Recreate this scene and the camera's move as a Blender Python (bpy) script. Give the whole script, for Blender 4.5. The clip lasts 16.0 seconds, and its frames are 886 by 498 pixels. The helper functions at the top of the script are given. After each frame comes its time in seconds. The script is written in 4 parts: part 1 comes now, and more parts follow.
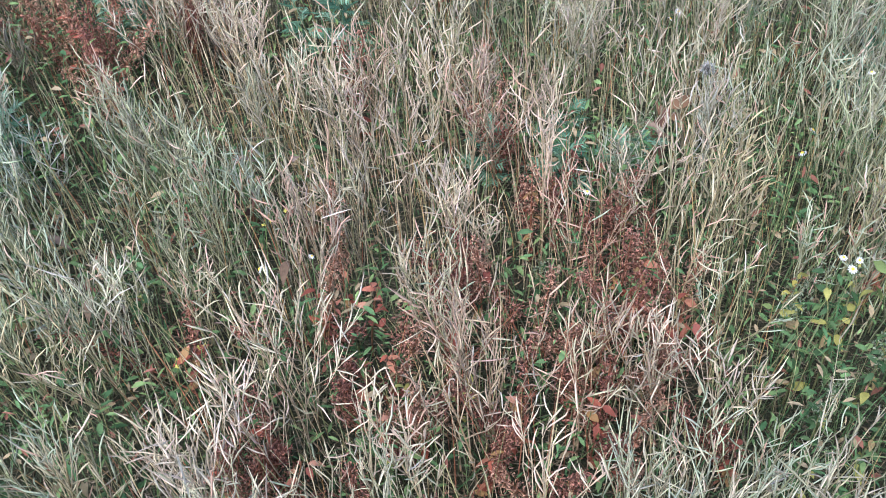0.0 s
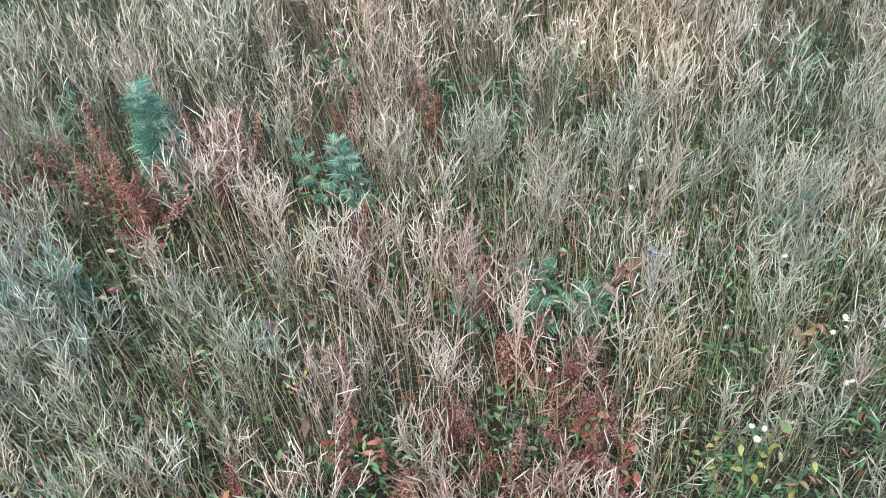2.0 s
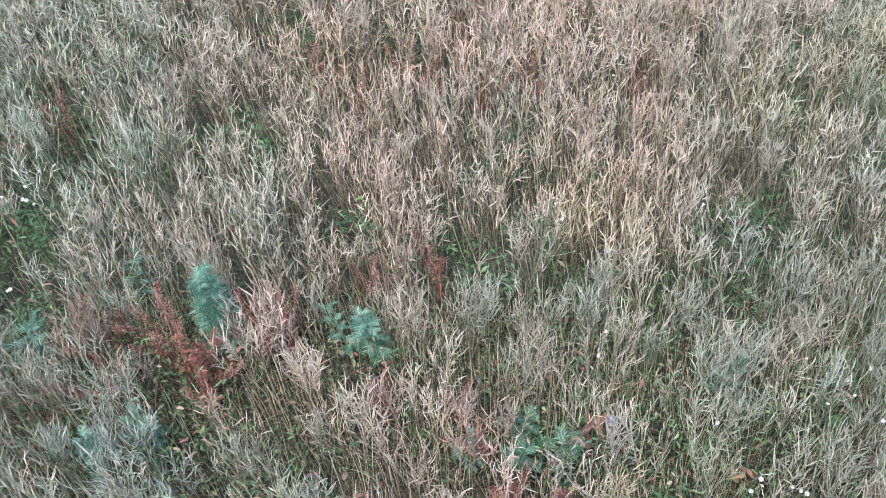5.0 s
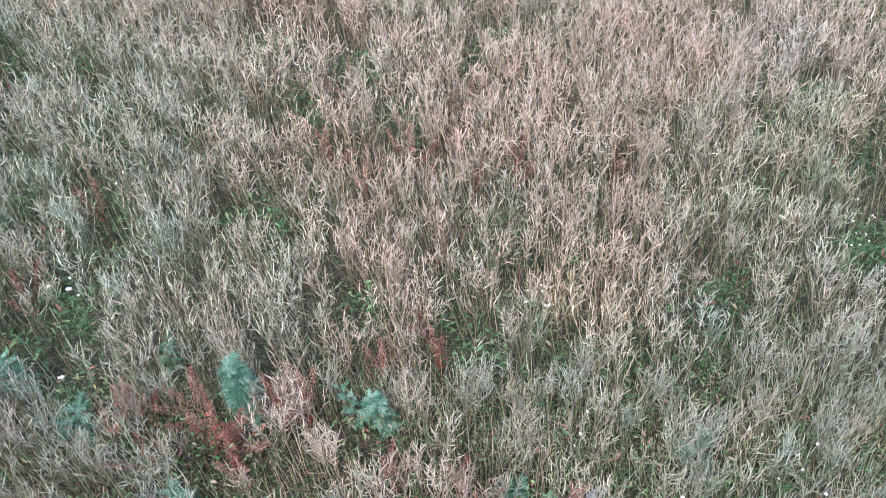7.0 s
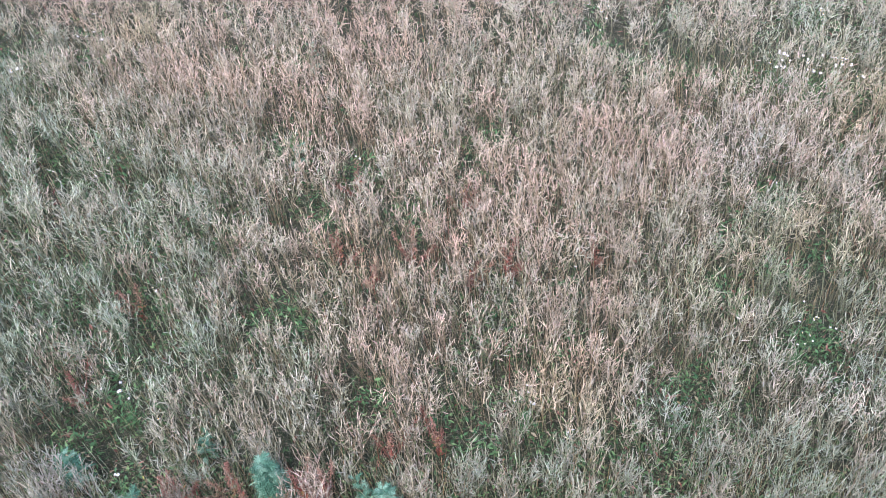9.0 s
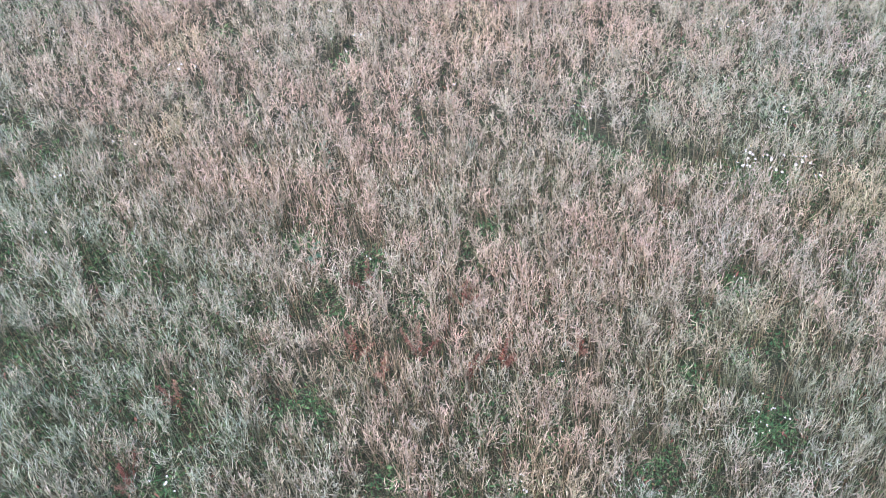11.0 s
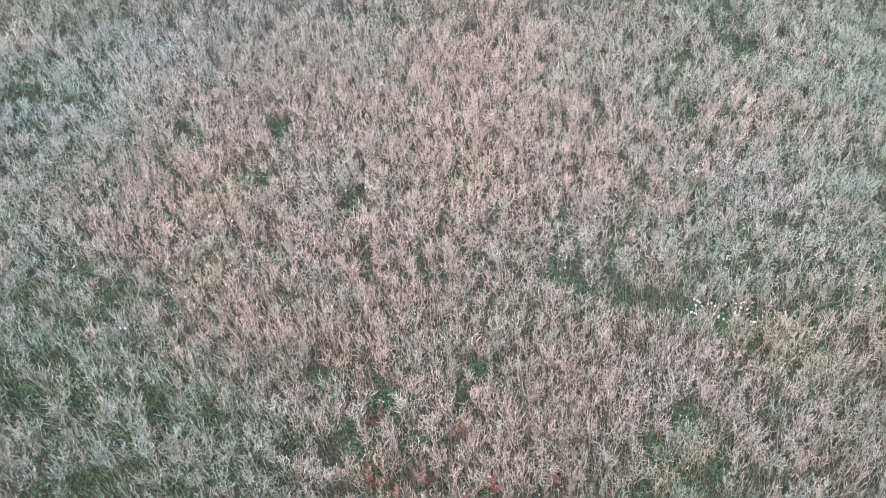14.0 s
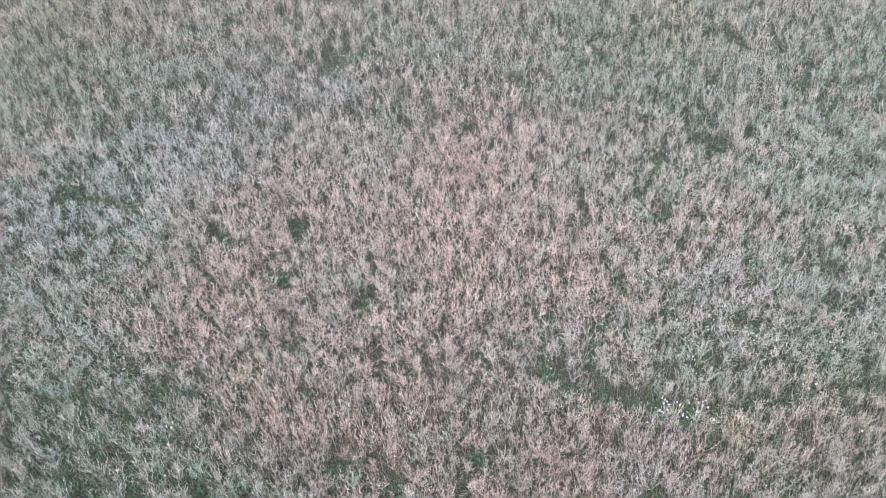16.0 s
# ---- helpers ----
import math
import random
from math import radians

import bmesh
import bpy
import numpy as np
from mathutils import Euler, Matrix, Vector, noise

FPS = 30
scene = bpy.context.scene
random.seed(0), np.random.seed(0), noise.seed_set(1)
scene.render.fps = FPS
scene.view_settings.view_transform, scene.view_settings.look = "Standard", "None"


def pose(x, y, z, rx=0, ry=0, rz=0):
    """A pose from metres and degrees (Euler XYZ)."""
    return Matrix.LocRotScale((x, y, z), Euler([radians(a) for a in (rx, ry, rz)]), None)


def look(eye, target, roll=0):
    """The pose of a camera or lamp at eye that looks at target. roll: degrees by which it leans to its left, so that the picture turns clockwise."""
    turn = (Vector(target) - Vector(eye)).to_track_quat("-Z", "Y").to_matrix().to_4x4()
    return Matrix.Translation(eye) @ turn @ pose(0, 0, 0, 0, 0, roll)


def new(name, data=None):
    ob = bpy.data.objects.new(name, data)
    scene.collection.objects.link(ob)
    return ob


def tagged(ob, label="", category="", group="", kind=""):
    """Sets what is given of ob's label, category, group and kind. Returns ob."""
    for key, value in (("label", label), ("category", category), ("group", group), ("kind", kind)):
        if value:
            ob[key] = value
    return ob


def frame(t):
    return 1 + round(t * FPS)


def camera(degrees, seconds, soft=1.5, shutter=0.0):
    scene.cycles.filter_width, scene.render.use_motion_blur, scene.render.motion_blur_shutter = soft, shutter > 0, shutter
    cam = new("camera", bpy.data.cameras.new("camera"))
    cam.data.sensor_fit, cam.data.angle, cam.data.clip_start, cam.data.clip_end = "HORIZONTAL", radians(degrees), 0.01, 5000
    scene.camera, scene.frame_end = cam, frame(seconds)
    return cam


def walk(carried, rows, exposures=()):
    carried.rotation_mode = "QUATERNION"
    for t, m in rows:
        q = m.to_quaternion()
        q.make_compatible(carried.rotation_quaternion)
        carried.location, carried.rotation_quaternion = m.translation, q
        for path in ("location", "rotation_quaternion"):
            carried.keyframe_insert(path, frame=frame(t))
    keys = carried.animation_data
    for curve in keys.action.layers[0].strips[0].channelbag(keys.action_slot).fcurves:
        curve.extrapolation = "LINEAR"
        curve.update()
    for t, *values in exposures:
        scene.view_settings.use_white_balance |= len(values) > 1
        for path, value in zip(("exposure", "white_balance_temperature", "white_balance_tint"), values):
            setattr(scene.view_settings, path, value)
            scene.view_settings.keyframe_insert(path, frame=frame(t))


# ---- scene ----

# ---- camera: a slow climb straight up over a field ----
cam = camera(49.5, 16.0, 1.02)
PATH = [
    (0, (0.000, 0.000, 1.900), (0.000, 1.368, 0.441), 0.49),
    (0.5, (-0.011, -0.015, 2.051), (-0.009, 1.355, 0.593), 0.63),
    (1, (-0.008, -0.027, 2.240), (-0.003, 1.343, 0.782), 0.74),
    (1.5, (0.003, -0.030, 2.414), (0.011, 1.341, 0.958), 0.85),
    (2, (0.008, -0.032, 2.578), (0.018, 1.340, 1.122), 0.89),
    (2.5, (0.000, -0.045, 2.739), (0.009, 1.328, 1.284), 0.85),
    (3, (0.000, -0.060, 2.903), (0.008, 1.313, 1.449), 0.78),
    (3.5, (0.003, -0.066, 3.074), (0.010, 1.306, 1.618), 0.70),
    (4, (-0.006, -0.068, 3.236), (0.000, 1.302, 1.779), 0.67),
    (4.5, (-0.013, -0.078, 3.409), (-0.007, 1.291, 1.951), 0.66),
    (5, (-0.013, -0.089, 3.580), (-0.006, 1.280, 2.122), 0.65),
    (5.2, (-0.018, -0.100, 3.652), (-0.011, 1.269, 2.194), 0.65),
    (7.3, (-0.064, -0.132, 4.409), (-0.036, 1.226, 2.941), 0.98),
    (7.5, (-0.065, -0.137, 4.492), (-0.036, 1.221, 3.024), 0.97),
    (8, (-0.069, -0.156, 4.738), (-0.039, 1.202, 3.271), 0.92),
    (8.5, (-0.076, -0.179, 5.018), (-0.046, 1.181, 3.551), 0.81),
    (9, (-0.077, -0.196, 5.295), (-0.048, 1.163, 3.828), 0.73),
    (9.2, (-0.078, -0.203, 5.401), (-0.049, 1.156, 3.933), 0.70),
    (11.3, (-0.143, -0.281, 6.604), (-0.105, 1.085, 5.143), 0.48),
    (11.5, (-0.150, -0.298, 6.730), (-0.112, 1.068, 5.270), 0.45),
    (12, (-0.154, -0.336, 7.061), (-0.116, 1.033, 5.603), 0.36),
    (12.5, (-0.156, -0.360, 7.421), (-0.117, 1.010, 5.964), 0.26),
    (13, (-0.156, -0.373, 7.814), (-0.116, 0.994, 6.355), 0.18),
    (13.5, (-0.152, -0.366, 8.264), (-0.113, 0.997, 6.801), 0.14),
    (14, (-0.140, -0.360, 8.747), (-0.101, 0.999, 7.280), 0.14),
    (14.5, (-0.137, -0.358, 9.252), (-0.099, 0.998, 7.782), 0.11),
    (15, (-0.131, -0.370, 9.781), (-0.093, 0.982, 8.308), 0.02),
    (15.5, (-0.139, -0.383, 10.355), (-0.103, 0.964, 8.877), -0.07),
    (16, (-0.140, -0.373, 10.956), (-0.105, 0.970, 9.474), -0.15),
]
walk(cam, [(t, look(eye, aim, roll)) for t, eye, aim, roll in PATH],
     [(0, 2.02, 5860, 10), (2.5, 2.04, 5780, 11), (5, 2.08, 5740, 15), (9, 2.09, 5680, 18), (12.5, 2.04, 5600, 19), (16, 2.12, 5490, 21)])

# ---- light: a bright overcast sky ----
SUN_UP, SUN_TURN = 52, 205
world = bpy.data.worlds.new("overcast_sky")
world.use_nodes = True
scene.world = world
wn = world.node_tree
sky = wn.nodes.new("ShaderNodeTexSky")
sky.sky_type, sky.sun_disc = "NISHITA", False
sky.sun_elevation, sky.sun_rotation = radians(SUN_UP), radians(SUN_TURN)
sky.air_density, sky.dust_density, sky.ozone_density = 1.0, 2.0, 1.0
wn.nodes["Background"].inputs["Strength"].default_value = 0.12
wn.links.new(sky.outputs[0], wn.nodes["Background"].inputs["Color"])
sun_data = bpy.data.lights.new("sun", "SUN")
sun_data.energy, sun_data.angle, sun_data.color = 1.3, radians(40), (1.0, 0.98, 0.95)
sun = new("sun", sun_data)
sun.matrix_world = look((8 * math.sin(radians(SUN_TURN)), 8 * math.cos(radians(SUN_TURN)), 12), (0, 0, 0))

# ---- materials ----
def node_material(name):
    m = bpy.data.materials.new(name)
    m.use_nodes = True
    nt = m.node_tree
    return m, nt, nt.nodes["Principled BSDF"]


def link(nt, a, b):
    nt.links.new(a, b)


def scaled_noise(nt, scale, detail=4.0, rough=0.6):
    tc = nt.nodes.new("ShaderNodeTexCoord")
    n = nt.nodes.new("ShaderNodeTexNoise")
    n.inputs["Scale"].default_value, n.inputs["Detail"].default_value = scale, detail
    n.inputs["Roughness"].default_value = rough
    link(nt, tc.outputs["Object"], n.inputs["Vector"])
    return n


def ramp(nt, fac, stops):
    r = nt.nodes.new("ShaderNodeValToRGB")
    els = r.color_ramp.elements
    while len(els) < len(stops):
        els.new(0.5)
    for e, (p, c) in zip(els, stops):
        e.position, e.color = p, (*c, 1)
    link(nt, fac, r.inputs[0])
    return r


def mixed(nt, mode, fac, a, b):
    x = nt.nodes.new("ShaderNodeMix")
    x.data_type, x.blend_type = "RGBA", mode
    for value, socket in ((fac, x.inputs[0]), (a, x.inputs[6]), (b, x.inputs[7])):
        if isinstance(value, bpy.types.NodeSocket):
            link(nt, value, socket)
        else:
            socket.default_value = value
    return x.outputs[2]


def bumped(nt, bsdf, height, strength, distance):
    b = nt.nodes.new("ShaderNodeBump")
    b.inputs["Strength"].default_value, b.inputs["Distance"].default_value = strength, distance
    link(nt, height, b.inputs["Height"])
    link(nt, b.outputs[0], bsdf.inputs["Normal"])


def soil_material():
    m, nt, bsdf = node_material("weedy_soil")
    big, mid, fine = scaled_noise(nt, 1.6, 5), scaled_noise(nt, 14, 6, 0.7), scaled_noise(nt, 75, 6, 0.75)
    base = ramp(nt, mid.outputs[0], [(0.30, (0.018, 0.027, 0.014)), (0.47, (0.034, 0.040, 0.022)), (0.58, (0.052, 0.050, 0.032)), (0.75, (0.085, 0.073, 0.050))])
    patch = ramp(nt, big.outputs[0], [(0.3, (0.75, 0.95, 0.75)), (0.7, (1.2, 1.05, 0.95))])
    grain = ramp(nt, fine.outputs[0], [(0.35, (0.45, 0.45, 0.45)), (0.62, (1.2, 1.15, 1.0)), (0.75, (2.2, 1.9, 1.5))])
    col = mixed(nt, "MULTIPLY", 1.0, base.outputs[0], patch.outputs[0])
    col = mixed(nt, "MULTIPLY", 1.0, col, grain.outputs[0])
    straw = scaled_noise(nt, 38, 2, 0.5)
    stretch = nt.nodes.new("ShaderNodeMapping")
    stretch.inputs["Scale"].default_value, stretch.inputs["Rotation"].default_value = (1.0, 5.0, 1.0), (0, 0, 0.6)
    link(nt, straw.inputs["Vector"].links[0].from_socket, stretch.inputs["Vector"])
    link(nt, stretch.outputs[0], straw.inputs["Vector"])
    flecks = ramp(nt, straw.outputs[0], [(0.60, (0, 0, 0)), (0.66, (1, 1, 1))])
    link(nt, mixed(nt, "MIX", flecks.outputs[0], col, (0.24, 0.19, 0.13, 1)), bsdf.inputs["Base Color"])
    bsdf.inputs["Roughness"].default_value = 0.95
    bumped(nt, bsdf, fine.outputs[0], 0.8, 0.02)
    return m


def plant_material(name, grain_scale, rough, thin=0.0, spread=(0.82, 1.18)):
    """Plant matter: each mesh's own tint, varied from piece to piece, with fine blotches."""
    m, nt, bsdf = node_material(name)
    tint = nt.nodes.new("ShaderNodeAttribute")
    tint.attribute_name = "tint"
    geo = nt.nodes.new("ShaderNodeNewGeometry")
    lo, hi = spread
    vary = ramp(nt, geo.outputs["Random Per Island"], [(0.0, (lo, lo * 1.02, lo * 0.95)), (0.5, (1.0, 0.97, 0.95)), (1.0, (hi, hi * 0.98, hi * 1.02))])
    col = mixed(nt, "MULTIPLY", 1.0, tint.outputs["Color"], vary.outputs[0])
    n = scaled_noise(nt, grain_scale, 3)
    blotch = ramp(nt, n.outputs[0], [(0.3, (0.70, 0.66, 0.62)), (0.55, (1.0, 1.0, 1.0)), (0.8, (1.15, 1.12, 1.05))])
    col = mixed(nt, "MULTIPLY", 1.0, col, blotch.outputs[0])
    link(nt, col, bsdf.inputs["Base Color"])
    bsdf.inputs["Roughness"].default_value = rough
    bsdf.inputs["Specular IOR Level"].default_value = 0.18
    bumped(nt, bsdf, n.outputs[0], 0.3, 0.002)
    if thin:
        t = nt.nodes.new("ShaderNodeBsdfTranslucent")
        link(nt, col, t.inputs[0])
        s = nt.nodes.new("ShaderNodeMixShader")
        s.inputs[0].default_value = thin
        link(nt, bsdf.outputs[0], s.inputs[1])
        link(nt, t.outputs[0], s.inputs[2])
        link(nt, s.outputs[0], nt.nodes["Material Output"].inputs[0])
    return m


SOIL = soil_material()
DRY = plant_material("dry_pod_and_stalk", 90, 0.75, 0.0, (0.88, 1.1))
LEAF = plant_material("weed_leaf", 60, 0.6, 0.25, (0.65, 1.3))
SEED = plant_material("dock_seed", 120, 0.8)
PETAL = plant_material("white_petal", 200, 0.6, 0.2, (0.92, 1.08))
DOWN = plant_material("seed_down", 200, 0.9, 0.3, (0.9, 1.1))

# ---- meshes from arrays ----
rng = np.random.default_rng(7)
UP = np.array([0.0, 0.0, 1.0])
WIND = np.array([-0.11, 0.0])


def mesh_from(name, verts, faces, tints, material):
    """One mesh of quads (a triangle repeats its last corner as -1)."""
    me = bpy.data.meshes.new(name)
    verts, faces = np.asarray(verts, np.float32), np.asarray(faces, np.int32)
    sizes = np.where(faces[:, 3] < 0, 3, 4)
    flat = faces.ravel()
    flat = flat[flat >= 0]
    starts = np.concatenate([[0], np.cumsum(sizes)[:-1]])
    me.vertices.add(len(verts))
    me.vertices.foreach_set("co", verts.ravel())
    me.loops.add(len(flat))
    me.loops.foreach_set("vertex_index", flat)
    me.polygons.add(len(faces))
    me.polygons.foreach_set("loop_start", starts.astype(np.int32))
    me.update(calc_edges=True)
    me.attributes.new("tint", "FLOAT_COLOR", "POINT")
    rgba = np.ones((len(verts), 4), np.float32)
    rgba[:, :3] = tints
    me.attributes["tint"].data.foreach_set("color", rgba.ravel())
    me.materials.append(material)
    me.validate()
    return me


class Heap:
    """Gathers many small pieces into one mesh."""

    def __init__(self):
        self.v, self.f, self.c, self.n = [], [], [], 0

    def add(self, verts, faces, tints):
        self.v.append(verts)
        self.f.append(np.where(faces < 0, -1, faces + self.n))
        self.c.append(tints)
        self.n += len(verts)

    def mesh(self, name, material):
        return mesh_from(name, np.concatenate(self.v), np.concatenate(self.f), np.concatenate(self.c), material)


def unit(a):
    return a / np.maximum(np.linalg.norm(a, axis=-1, keepdims=True), 1e-9)


def tubes(heap, paths, radii, tints, sides):
    """Tapered round rods along paths (M, K, 3), radii (M, K), tints (M, 3) or (M, K, 3)."""
    m, k = paths.shape[:2]
    t = unit(np.gradient(paths, axis=1))
    ref = unit(rng.normal(size=(m, 1, 3)))
    a = unit(np.cross(t, ref))
    b = np.cross(t, a)
    ang = np.arange(sides) * 2 * np.pi / sides
    ring = a[:, :, None] * np.cos(ang)[:, None] + b[:, :, None] * np.sin(ang)[:, None]
    v = paths[:, :, None] + ring * radii[:, :, None, None]
    i, j, s = np.meshgrid(np.arange(m), np.arange(k - 1), np.arange(sides), indexing="ij")
    at = lambda jj, ss: (i * k + jj) * sides + ss % sides
    f = np.stack([at(j, s), at(j, s + 1), at(j + 1, s + 1), at(j + 1, s)], -1).reshape(-1, 4)
    c = np.broadcast_to(tints[:, None, None] if tints.ndim == 2 else tints[:, :, None], v.shape)
    heap.add(v.reshape(-1, 3), f, c.reshape(-1, 3))


def spindles(heap, a, mid, b, radius, tints):
    """Slim pods of four faces, pointed at both ends and bent in the middle."""
    m = len(a)
    t = unit(b - a)
    x = unit(np.cross(t, unit(rng.normal(size=(m, 3)))))
    y = np.cross(t, x)
    r = radius[:, None]
    v = np.stack([a, mid + x * r, mid - x * r + y * r * 0.6, b], 1)
    tri = np.array([[0, 2, 1, -1], [0, 1, 3, -1], [1, 2, 3, -1], [2, 0, 3, -1]])
    f = np.where(tri < 0, -1, tri + 4 * np.arange(m)[:, None, None]).reshape(-1, 4)
    heap.add(v.reshape(-1, 3), f, np.repeat(tints, 4, 0))


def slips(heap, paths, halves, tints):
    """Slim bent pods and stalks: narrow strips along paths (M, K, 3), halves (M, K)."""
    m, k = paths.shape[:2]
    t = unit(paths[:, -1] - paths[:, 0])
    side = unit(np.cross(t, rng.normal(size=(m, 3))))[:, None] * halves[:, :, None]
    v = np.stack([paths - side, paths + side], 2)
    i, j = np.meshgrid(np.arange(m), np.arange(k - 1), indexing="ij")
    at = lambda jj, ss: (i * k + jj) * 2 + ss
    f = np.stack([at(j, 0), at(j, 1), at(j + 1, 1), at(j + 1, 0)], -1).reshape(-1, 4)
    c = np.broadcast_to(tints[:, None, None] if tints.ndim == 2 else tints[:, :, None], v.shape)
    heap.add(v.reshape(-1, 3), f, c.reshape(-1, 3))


def blades(heap, paths, widths, tints, fold=0.25):
    """Leaves and grass: folded strips along paths (M, K, 3) with half-widths (M, K)."""
    m, k = paths.shape[:2]
    t = unit(np.gradient(paths, axis=1))
    turn = rng.normal(size=(m, 1, 3)) * 0.35 + UP
    side = unit(np.cross(t, turn))
    nor = np.cross(side, t)
    w = widths[:, :, None]
    v = np.stack([paths - side * w + nor * w * fold, paths, paths + side * w + nor * w * fold], 2)
    i, j, s = np.meshgrid(np.arange(m), np.arange(k - 1), np.arange(2), indexing="ij")
    at = lambda jj, ss: (i * k + jj) * 3 + ss
    f = np.stack([at(j, s), at(j, s + 1), at(j + 1, s + 1), at(j + 1, s)], -1).reshape(-1, 4)
    heap.add(v.reshape(-1, 3), f, np.repeat(tints, k * 3, 0))


def flakes(heap, a, b, half, tints):
    """Small folded leaves of two faces, from foot a to tip b."""
    m = len(a)
    side = unit(np.cross(b - a, UP + rng.normal(size=(m, 3)) * 0.4)) * half[:, None]
    mid = a * 0.55 + b * 0.45
    v = np.stack([a, mid + side + UP * half[:, None] * 0.3, b, mid - side + UP * half[:, None] * 0.3], 1)
    tri = np.array([[0, 1, 2, -1], [0, 2, 3, -1]])
    f = np.where(tri < 0, -1, tri + 4 * np.arange(m)[:, None, None]).reshape(-1, 4)
    heap.add(v.reshape(-1, 3), f, np.repeat(tints, 4, 0))


def stuff(name, mesh, label, category):
    return tagged(new(name, mesh), label, category, kind="stuff")


def part(name, mesh, parent, label="", m=None):
    ob = new(name, mesh)
    ob.parent = parent
    if m is not None:
        ob.matrix_basis = m
    return tagged(ob, label)


def thing(name, x, y, label, category, group="", turn=0.0, z=0.0):
    ob = new(name)
    ob.empty_display_size = 0.05
    ob.matrix_basis = pose(x, y, z, 0, 0, turn)
    return tagged(ob, label, category, group)


# ---- how the field varies from place to place ----
def hills(x, y, scale, seed):
    """Smooth noise between about -1 and 1."""
    out = np.zeros_like(x, dtype=float)
    r = np.random.default_rng(seed)
    for _ in range(9):
        a, ph = r.uniform(0, 2 * np.pi), r.uniform(0, 2 * np.pi)
        k = 2 * np.pi / (scale * r.uniform(0.6, 1.7))
        out += np.sin(k * (x * np.cos(a) + y * np.sin(a)) + ph)
    return out / 4.2


def spots(x, y, places, sharp=False):
    """Strongest of round soft spots (x, y, radius)."""
    out = np.zeros_like(x, dtype=float)
    for px, py, r in places:
        q = ((x - px) ** 2 + (y - py) ** 2) / (r * r)
        out = np.maximum(out, np.exp(-q * q if sharp else -q))
    return out


# bare or weedy gaps in the crop
GAPS_FAR = [(-1.23, 6.80, .22), (-1.73, 6.77, .2), (-2.02, 7.52, .33), (-2.26, 8.77, .4), (-3.27, 9.58, .3), (-2.08, 9.74, .3), (-0.99, 8.17, .33),
            (3.30, 7.88, .25), (1.55, 7.87, .25), (2.27, 7.76, .25), (-4.14, 7.20, .3), (-3.73, 4.07, .65), (-3.82, 5.41, .3),
            (3.41, 9.81, .4), (2.67, 8.51, .25), (-1.64, 13.79, .6), (4.67, 11.36, .5), (-5.70, 10.57, .5), (-6.25, 9.17, .4),
            (5.61, 14.44, .5), (-4.76, 10.29, .4), (4.44, 7.59, .3), (5.64, 8.71, .4), (1.68, 13.12, .35), (3.73, 11.08, .4), (4.36, 11.50, .3), (-1.24, 14.15, .4), (-0.28, 7.43, .2), (-1.28, 5.64, .25), (1.44, 7.57, .2)]
GAPS_TRACK = [(1.45, 7.22, .2), (1.51, 7.00, .3), (1.69, 6.78, .25), (1.91, 6.65, .25), (2.14, 6.60, .22), (2.37, 6.54, .25), (2.57, 6.51, .25),
              (2.77, 6.47, .25), (3.00, 6.42, .22), (3.21, 6.36, .25), (3.40, 6.33, .22), (3.60, 6.30, .25), (3.85, 6.38, .2), (4.07, 6.46, .22), (4.33, 6.47, .2), (4.59, 6.48, .22), (4.90, 6.53, .2), (5.22, 6.58, .22), (5.5, 6.6, .2), (5.75, 6.61, .22)]
GAPS_MID = [(-0.60, 5.36, .22), (-1.13, 5.63, .22), (0.41, 5.73, .2), (-0.89, 4.77, .2), (-1.07, 3.90, .22), (-1.24, 3.78, .15), (-0.24, 4.86, .2), (-0.43, 3.21, .2),
            (0.39, 3.24, .14), (2.47, 3.63, .3), (-2.24, 2.85, .2), (-1.93, 3.13, .2), (0.22, 2.88, .22), (1.50, 3.24, .25), (2.13, 4.73, .18), (-1.77, 2.66, .25),
            (2.55, 3.40, .2), (1.28, 2.61, .2), (-0.95, 3.84, .15), (2.57, 5.05, .25), (1.94, 4.09, .2), (-0.82, 4.65, .15), (-0.50, 5.32, .18), (-1.10, 5.57, .15),
            (-0.92, 5.11, .16), (1.96, 4.05, .2), (-2.07, 3.27, .2), (0.87, 3.60, .15), (2.45, 4.28, .2), (2.75, 4.45, .16)]
GAPS_SMALL = [(1.00, 7.44, .2), (0.25, 5.41, .2), (-3.26, 8.10, .25), (4.56, 12.01, .35), (2.23, 7.64, .22), (5.73, 7.99, .3)]
GAPS_NEAR = [(-0.98, 2.50, .17), (-0.40, 2.40, .11), (-1.12, 2.38, .11), (-1.02, 2.25, .1), (0.79, 1.37, .1), (0.83, 1.21, .12), (0.94, 1.29, .12), (0.89, 1.07, .14),
             (0.76, 1.02, .12), (0.72, 1.12, .1), (-0.18, 1.29, .1), (0.22, 1.21, .08), (0.89, 1.61, .1), (1.43, 1.97, .13), (0.47, 1.82, .1), (-0.51, 1.77, .1),
             (-0.13, 1.45, .1), (-0.97, 2.40, .19), (-0.30, 2.44, .12), (1.72, 3.43, .16), (-0.00, 3.06, .12), (1.35, 2.72, .15), (-0.95, 2.32, .15), (-1.57, 2.37, .15),
             (-1.19, 2.09, .12), (-0.98, 1.93, .14)]
